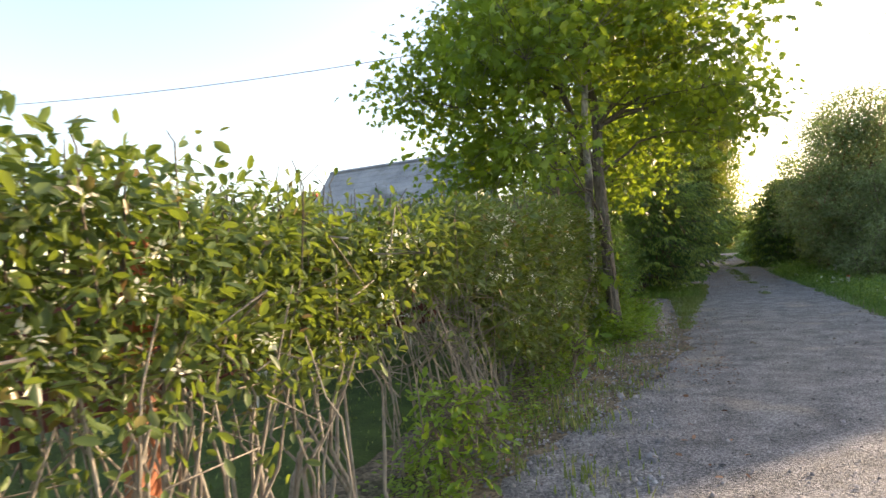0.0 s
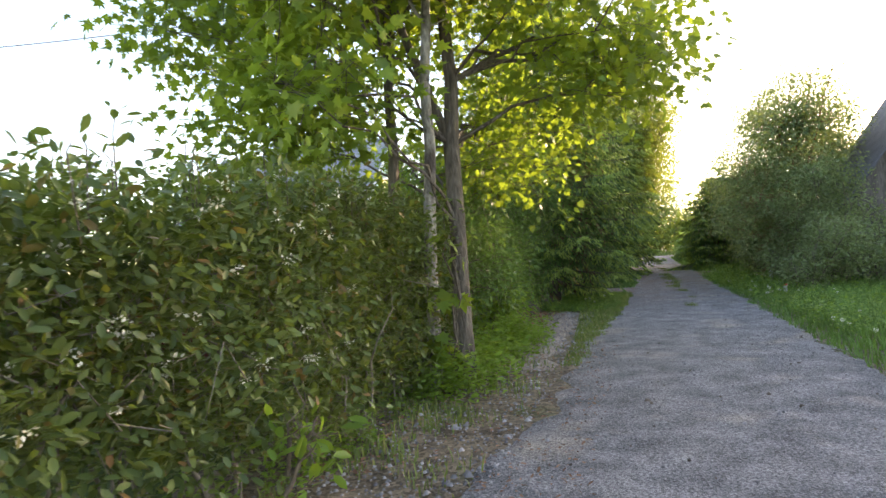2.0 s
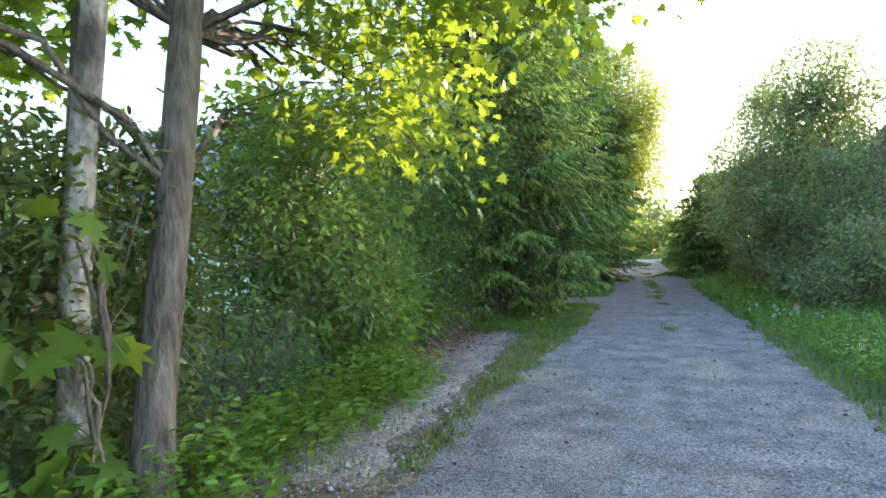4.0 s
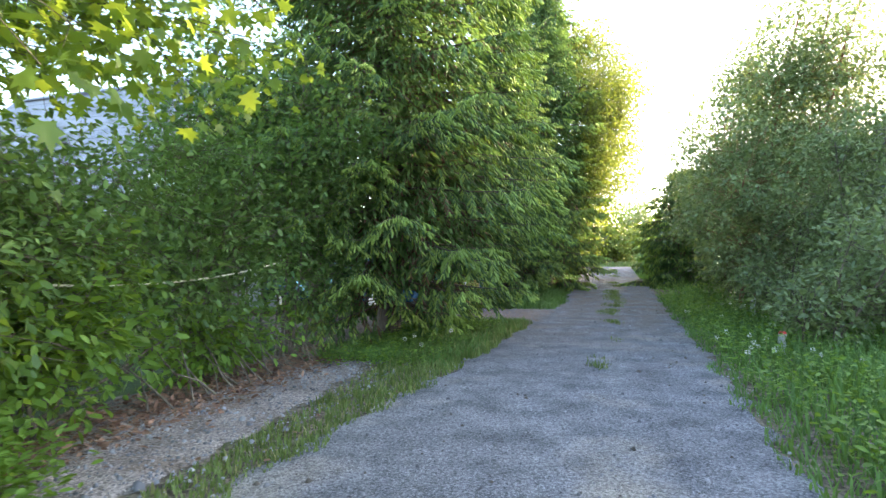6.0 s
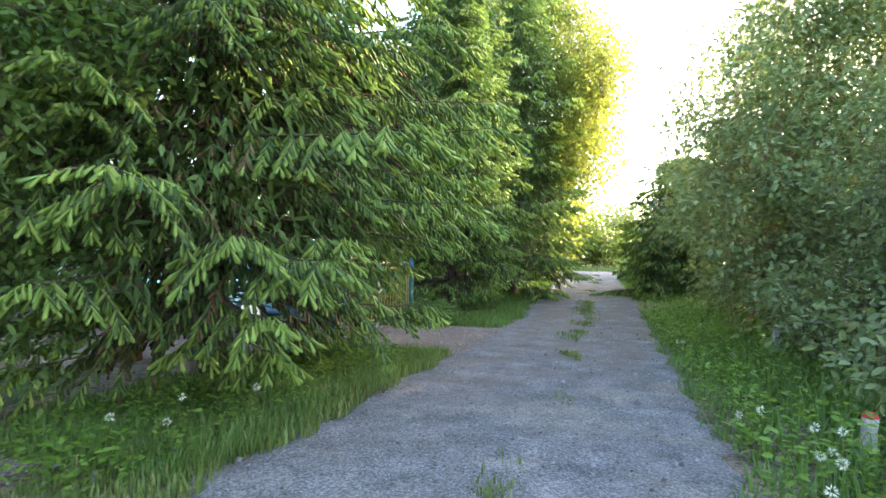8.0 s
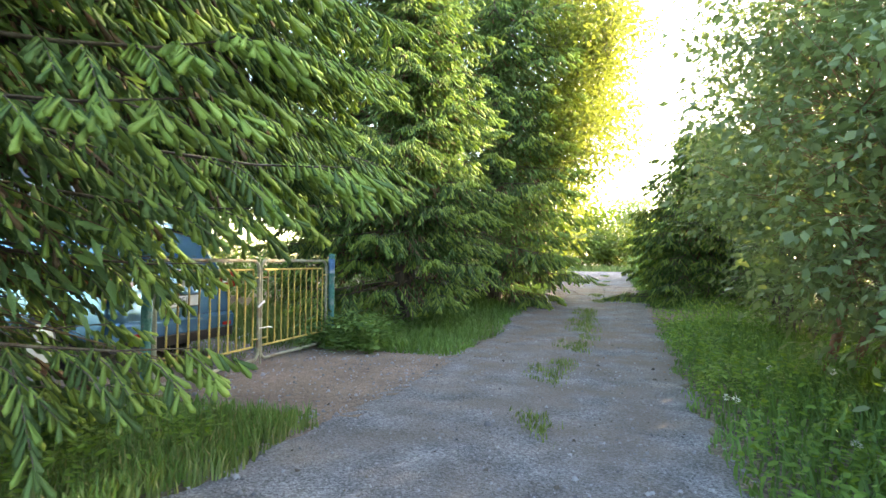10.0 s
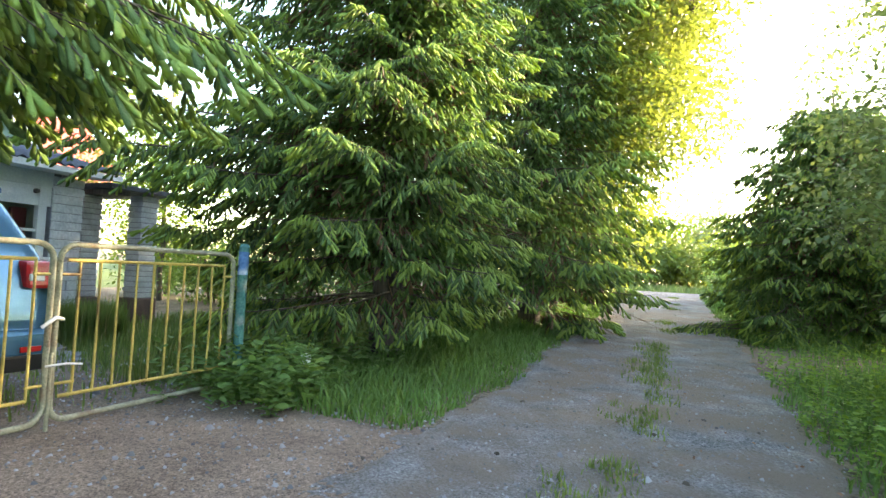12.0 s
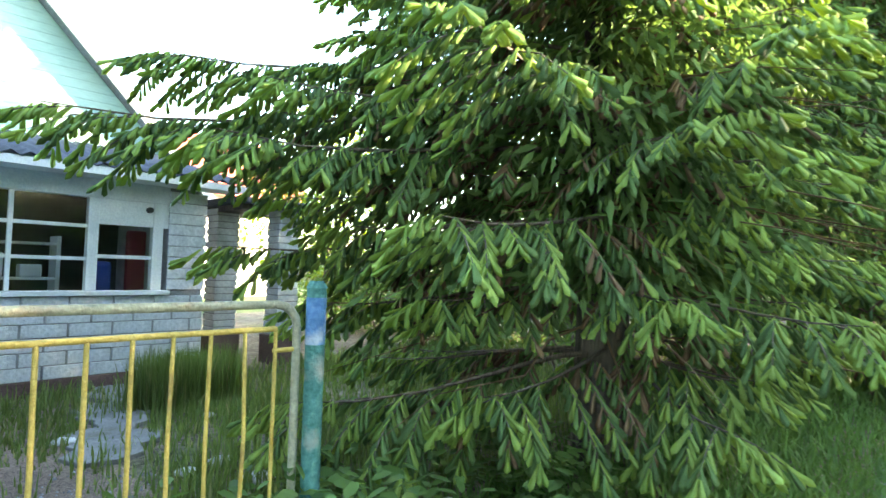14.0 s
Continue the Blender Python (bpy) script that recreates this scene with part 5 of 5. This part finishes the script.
def gate_leaf(ya, yb, label):
    g = root("gate_leaf", (-1.0, (ya + yb) / 2, 0.05), label, "gate", "driveway gate leaves")
    pipe(rounded(ya, yb, 0.07, 1.17), 0.019, M["greypaint"], "outer_frame", g, "worn grey-green tubular frame")
    a, b = ya + 0.13, yb - 0.1
    pipe([(-1, a - 0.08, 1.07), (-1, b, 1.07)], 0.012, M["yellow"], "top_rail", g, "worn yellow rail")
    pipe([(-1, a - 0.08, 0.22), (-1, b, 0.22)], 0.012, M["yellow"], "bottom_rail", g, "worn yellow rail")
    n = 10
    for i in range(n):
        y = a + (b - a) * i / (n - 1)
        pipe([(-1, y, 0.22), (-1, y + rng.normal(0, .004), 0.65), (-1, y, 1.07)], 0.009, M["yellow"], "bar", g, sides=6)
    for z in (0.3, 0.98):
        pipe([(-1, yb - 0.11, z), (-1, yb - 0.01, z)], 0.01, M["yellow"], "cross_tie", g, sides=6)
        pipe([(-1, ya + 0.01, z), (-1, ya + 0.14, z)], 0.01, M["yellow"], "cross_tie", g, sides=6)
    return g


gl1 = gate_leaf(23.06, 24.52, "tubular steel gate leaf with worn yellow bars")
gate_leaf(21.56, 23.02, "tubular steel gate leaf standing before the parked car")
pipe([(-0.99, 23.1, 0.7), (-0.93, 23.02, 0.72), (-0.95, 22.95, 0.66)], 0.012, M["steel"], "chain", gl1, "pale metal chain loop")
pipe([(-0.97, 23.0, 0.42), (-0.93, 23.1, 0.43), (-0.96, 23.22, 0.41)], 0.008, M["steel"], "latch", gl1, "steel latch bar")
pipe([(-0.985, 23.04, 0.5), (-0.985, 23.04, -0.03)], 0.012, M["greypaint"], "drop_bolt", gl1)


def gate_post(y, x, label):
    r = root("gate_post", (x, y, 0), label, "post", "gate posts")
    pipe([(x, y, -0.1), (x, y, 1.24)], 0.042, M["greenpost"], "pole", r, sides=12)
    pipe([(x, y, 1.0), (x, y, 1.2)], 0.0435, M["bluepaint"], "painted_band", r, "blue and white paint patch", 12)
    bm = bmesh.new()
    bmesh.ops.create_cone(bm, cap_ends=True, segments=12, radius1=0.047, radius2=0.03, depth=0.03, matrix=pose(x, y, 1.255))
    part("cap", bm, M["greenpost"], r)


gate_post(24.58, -0.95, "steel gate post with peeling green and blue paint")
gate_post(21.47, -1.0, "green painted steel gate post under spruce boughs")


# ---- parked car ----
def car():
    yc, xr, hw = 22.66, -1.75, 0.88
    r = root("car", (xr - 2, yc, 0), "blue compact SUV parked behind the gate", "car")
    prof = [(xr, 0.42), (xr + 0.03, 0.62), (xr - 0.02, 0.9), (xr - 0.12, 1.12), (xr - 0.42, 1.5), (xr - 0.75, 1.6), (xr - 2.2, 1.58), (xr - 2.9, 1.12), (xr - 4.05, 0.98), (xr - 4.22, 0.7), (xr - 4.2, 0.36), (xr - 0.1, 0.32)]
    bm = bmesh.new()
    rings = []
    for s, wz in ((-1.0, 0.0), (-0.86, 1.0), (0.86, 1.0), (1.0, 0.0)):
        ring = []
        for i, (x, z) in enumerate(prof):
            tuck = 0.16 * max(0, z - 0.95) / 0.6
            inset = 0.1 if abs(s) == 1.0 else 0.0
            cx, cz = xr - 2.1, 0.9
            ring.append(bm.verts.new((x + (cx - x) * inset * 0.35, yc + s * (hw - tuck), z + (cz - z) * inset)))
        rings.append(ring)
    for a, b in zip(rings, rings[1:]):
        for i in range(len(prof)):
            j = (i + 1) % len(prof)
            bm.faces.new((a[i], a[j], b[j], b[i]))
    bm.faces.new(list(reversed(rings[0])))
    bm.faces.new(rings[-1])
    bmesh.ops.recalc_face_normals(bm, faces=bm.faces)
    bmesh.ops.bevel(bm, geom=list(bm.edges), offset=0.05, segments=3, affect='EDGES', profile=0.6)
    body = part("body", bm, M["carblue"], r, smooth=True)
    part("rear_window", prism([(xr - 0.16, 1.14), (xr - 0.415, 1.455), (xr - 0.44, 1.45), (xr - 0.2, 1.13)], "y", yc - 0.6, yc + 0.6, 0.008), M["carglass"], r, "dark rear window")
    sp = part("roof_spoiler", prism([(xr - 0.36, 1.53), (xr - 0.37, 1.57), (xr - 0.8, 1.63), (xr - 0.8, 1.58)], "y", yc - 0.64, yc + 0.64, 0.01), M["carblue"], r)
    part("bumper", prism([(xr + 0.07, 0.36), (xr + 0.085, 0.52), (xr + 0.05, 0.56), (xr - 0.1, 0.56), (xr - 0.1, 0.34)], "y", yc - 0.82, yc + 0.82, 0.03), M["carblue"], r)
    part("bumper_trim", prism([(xr + 0.06, 0.26), (xr + 0.085, 0.38), (xr - 0.1, 0.38), (xr - 0.1, 0.26)], "y", yc - 0.8, yc + 0.8, 0.02), M["black"], r, "black lower bumper")
    for s in (-1, 1):
        lamp = part("tail_lamp", prism([(xr + 0.035, 0.84), (xr + 0.01, 1.04), (xr - 0.32, 1.06), (xr - 0.3, 0.9)], "y", yc + s * 0.83 - 0.2, yc + s * 0.83 + 0.062, 0.03), M["redlens"], r, "red tail lamp")
        part("reversing_lamp", box((xr + 0.02, yc + s * 0.7 - 0.05, 0.9), (xr + 0.042, yc + s * 0.7 + 0.05, 0.95), 0.008), M["plate"], lamp)
        part("reflector", box((xr + 0.085, yc + s * 0.66 - 0.07, 0.4), (xr + 0.095, yc + s * 0.66 + 0.07, 0.44), 0.004), M["redlens"], r)
    # number plate with its legible characters
    pl = part("number_plate", box((xr + 0.03, yc - 0.26, 0.665), (xr + 0.045, yc + 0.26, 0.78), 0.004), M["plate"], r, "white number plate")
    part("plate_frame", box((xr + 0.022, yc - 0.275, 0.65), (xr + 0.036, yc + 0.275, 0.795), 0.004), M["black"], r)
    cu = bpy.data.curves.new("plate_text", 'FONT')
    cu.body, cu.size, cu.extrude, cu.align_x, cu.align_y = "O951", 0.1, 0.001, 'CENTER', 'CENTER'
    tmp = bpy.data.objects.new("tmp", cu)
    me = bpy.data.meshes.new_from_object(tmp)
    bpy.data.objects.remove(tmp)
    me.transform(pose(xr + 0.047, yc - 0.04, 0.722, 90, 0, 90))
    me.materials.append(M["black"])
    child("characters", me, pl, "black plate characters")
    for s in (-1, 1):
        for wx in (xr - 0.85, xr - 3.4):
            bm = bmesh.new()
            bmesh.ops.create_cone(bm, cap_ends=True, segments=28, radius1=0.33, radius2=0.33, depth=0.2, matrix=pose(wx, yc + s * 0.78, 0.33, 90, 0, 0))
            bmesh.ops.bevel(bm, geom=list(bm.edges), offset=0.03, segments=2, affect='EDGES')
            w = part("wheel", bm, M["rubber"], r, "black tyre", True)
            bm = bmesh.new()
            bmesh.ops.create_cone(bm, cap_ends=True, segments=20, radius1=0.2, radius2=0.2, depth=0.03, matrix=pose(wx, yc + s * 0.885, 0.33, 90, 0, 0))
            part("rim", bm, M["rim"], w, "alloy rim")
    bm = bmesh.new()
    bmesh.ops.create_cone(bm, cap_ends=True, segments=16, radius1=0.05, radius2=0.05, depth=0.015, matrix=pose(xr + 0.02, yc, 0.9, 0, 90, 0))
    part("badge", bm, M["rim"], r, "chrome badge")
    pipe([(xr - 0.17, yc - 0.05, 1.15), (xr - 0.2, yc + 0.3, 1.2), (xr - 0.2, yc + 0.45, 1.21)], 0.01, M["black"], "rear_wiper", r)


car()


# ---- garden behind the hedge ----
def maroon_fence():
    r = root("board_fence", (-5.2, 5, 0), "dark maroon board fence across the garden", "fence")
    for y in np.arange(1.0, 14.0, 2.0):
        part("post", box((-5.3, y - 0.05, -0.05), (-5.2, y + 0.05, 1.35), 0.01), M["maroon"], r)
    for y in np.arange(0.9, 13.6, 0.2):
        part("board", box((-5.2, y, 0.12), (-5.178, y + 0.19, 1.3 + 0.02 * math.sin(y * 9)), 0.004), M["maroon"], r)


maroon_fence()


def railing():
    r = root("garden_railing", (-3.9, 6, 0), "low white wrought-metal railing on the lawn", "railing")
    a, b, z0, z1 = 4.7, 8.3, 0.36, 0.62
    for z in (z0, z1):
        pipe([(-4, a, z), (-4, b, z)], 0.014, M["steel"], "rail", r, sides=6)
    for y in np.arange(a, b + 0.01, 0.15):
        pipe([(-4, y, z0 - 0.08), (-4, y, z1 + 0.0)], 0.008, M["steel"], "bar", r, sides=5)
    for y in (a, (a + b) / 2, b):
        pipe([(-4, y, -0.05), (-4, y, z1 + 0.06)], 0.016, M["steel"], "leg", r, sides=6)


railing()
tagged(part("fence_post", box((-1.72, 1.5, -0.1), (-1.62, 1.6, 1.62), 0.008), M["redpost"]), "square red-brown painted wooden post in the hedge", "post")


# ---- small things ----
def rope():
    t = Tubes(5)
    p = bend((-1.45, 13.3, 1.1), (-1.4, 16.25, 1.2), -0.1, 14)
    t.add(p, np.full(14, 0.009))
    tagged(new("rope", t.mesh("rope", M["rope"])), "cream rope tied between the bushes", "rope")


rope()


def sticks():
    r = root("stick_pile", (-1.3, 16.6, 0), "grey sticks leaning against the bushes", "sticks")
    for i in range(30):
        t = Tubes(4)
        y = rng.uniform(14.2, 17.4)
        b = np.array([rng.uniform(-1.25, -1.0), y, 0.0])
        t.add(bend(b, b + [rng.uniform(-0.6, -0.2), rng.uniform(-0.5, 0.35), rng.uniform(0.12, 0.62)], 0, 4, 0.02), np.linspace(rng.uniform(.006, .014), 0.004, 4))
        child("stick", t.mesh("stick", M["twig"]), r)


sticks()


def marker(x, y, h, rad, cap, label):
    r = root("marker_post", (x, y, 0), label, "post")
    pipe([(x, y, -0.1), (x, y, h * 0.5), (x + 0.01, y, h)], rad, M["concrete"], "shaft", r, sides=10)
    bm = bmesh.new()
    bmesh.ops.create_cone(bm, cap_ends=True, segments=12, radius1=rad * 1.05, radius2=rad * 0.7, depth=0.03, matrix=pose(x + 0.01, y, h + 0.012))
    part("cap", bm, M[cap], r)


marker(4.24, 18.4, 0.3, 0.045, "redcap", "short pale marker post with a red cap")
marker(4.72, 22.2, 0.46, 0.042, "concrete", "pale concrete marker post in the grass")


def cable(name, a, b, sag, rad=0.012):
    t = Tubes(5)
    t.add(bend(a, b, -sag, 20), np.full(20, rad))
    tagged(new(name, t.mesh(name, M["cable"])), "thin dark overhead cable", "cable")


cable("overhead_cable", (-22, 12, 8.2), (3, 18.0, 8.6), 0.5)
cable("overhead_cable", (4.6, -20, 7.2), (6.4, 70, 7.6), 0.4)


def yard_stones():
    for i in range(7):
        px, py, s = rng.uniform(-4.6, -1.6), rng.uniform(24.2, 26.4), rng.uniform(0.06, 0.12)
        bm = bmesh.new()
        bmesh.ops.create_icosphere(bm, subdivisions=2, radius=1)
        for v in bm.verts:
            v.co *= 1 + 0.22 * noise.noise(v.co * 1.7 + Vector((i * 3.1, 0, 0)))
        bmesh.ops.transform(bm, matrix=pose(px, py, 0.02, 0, 0, rng.uniform(0, 180)) @ Matrix.Diagonal((s, s * 0.75, s * 0.35, 1)), verts=bm.verts)
        tagged(part("stone", bm, M["concrete"]), "flat pale stone lying in the yard grass", "stone", "yard stones")


yard_stones()


def slab_path():
    """Old paving slabs leading from the gate to the veranda."""
    for i in range(9):
        f = i / 8
        cx, cy = -3.2 - 2.1 * f, 24.5 + 0.75 * f + 0.08 * math.sin(i * 2.3)
        n, rad = 7, rng.uniform(0.2, 0.27)
        out = [(cx + rad * rng.uniform(0.8, 1.15) * math.cos(2 * math.pi * k / n), cy + 1.15 * rad * rng.uniform(0.8, 1.15) * math.sin(2 * math.pi * k / n)) for k in range(n)]
        tagged(part("paving_slab", prism(out, "z", -0.03, 0.035 + rng.uniform(0, 0.012), 0.008), M["oldslab"]), "worn grey paving slab sunk in the yard grass", "paving slab", "yard path slabs")


slab_path()
x, y = patch(26000, (-5.4, -1.15), (23.0, 29.5), lambda x, y: np.where(abs(y - (24.5 + (-3.2 - x) * 0.36)) < 0.26, 0.06, np.where((x > -3.4) & (y < 24.4), 0.12, 0.75 + 0.4 * wave(x, y, 1.6))))
blades("yard_grass", x, y, rng.uniform(0.05, 0.2, len(x)) * (0.7 + 0.5 * (wave(x, y, 1.1) > 0.1)), "uneven green grass in the house yard", M["grass"], 0.007)
tagged(part("bottle", box((-0.66, 25.06, 0.0), (-0.58, 25.14, 0.3), 0.025), M["whiteplastic"]), "blue-white plastic canister among the weeds", "canister")

# blocks of the veranda base
blk = {}
for row in range(6):
    z0 = 0.165 + row * 0.136
    y = VA - (0.2 if row % 2 else 0)
    while y < VB:
        a, b = max(y, VA), min(y + 0.39, VB)
        if b - a > 0.05:
            key = round(b - a, 3)
            if key not in blk:
                bm = box((0, 0, 0), (0.03, b - a - 0.01, 0.126), 0.005)
                me = bpy.data.meshes.new("block")
                bm.to_mesh(me)
                bm.free()
                me.materials.append(M["block"])
                blk[key] = me
            o = new("block", blk[key])
            o.parent = ver_base
            o.location = Vector((VX - 0.018 + rng.uniform(-.003, .003), a + 0.005, z0)) - Vector((VX, 24, 0)) - Vector(ver_base.location)
        y += 0.4
for row in range(9):
    z0 = 1.04 + row * 0.125
    bm = box((VX - 0.016, VB - 0.425, z0), (VX + rng.uniform(0.004, 0.02), VB + rng.uniform(-0.005, 0.01), z0 + 0.115), 0.006)
    part("brick", bm, M["block"], ver)
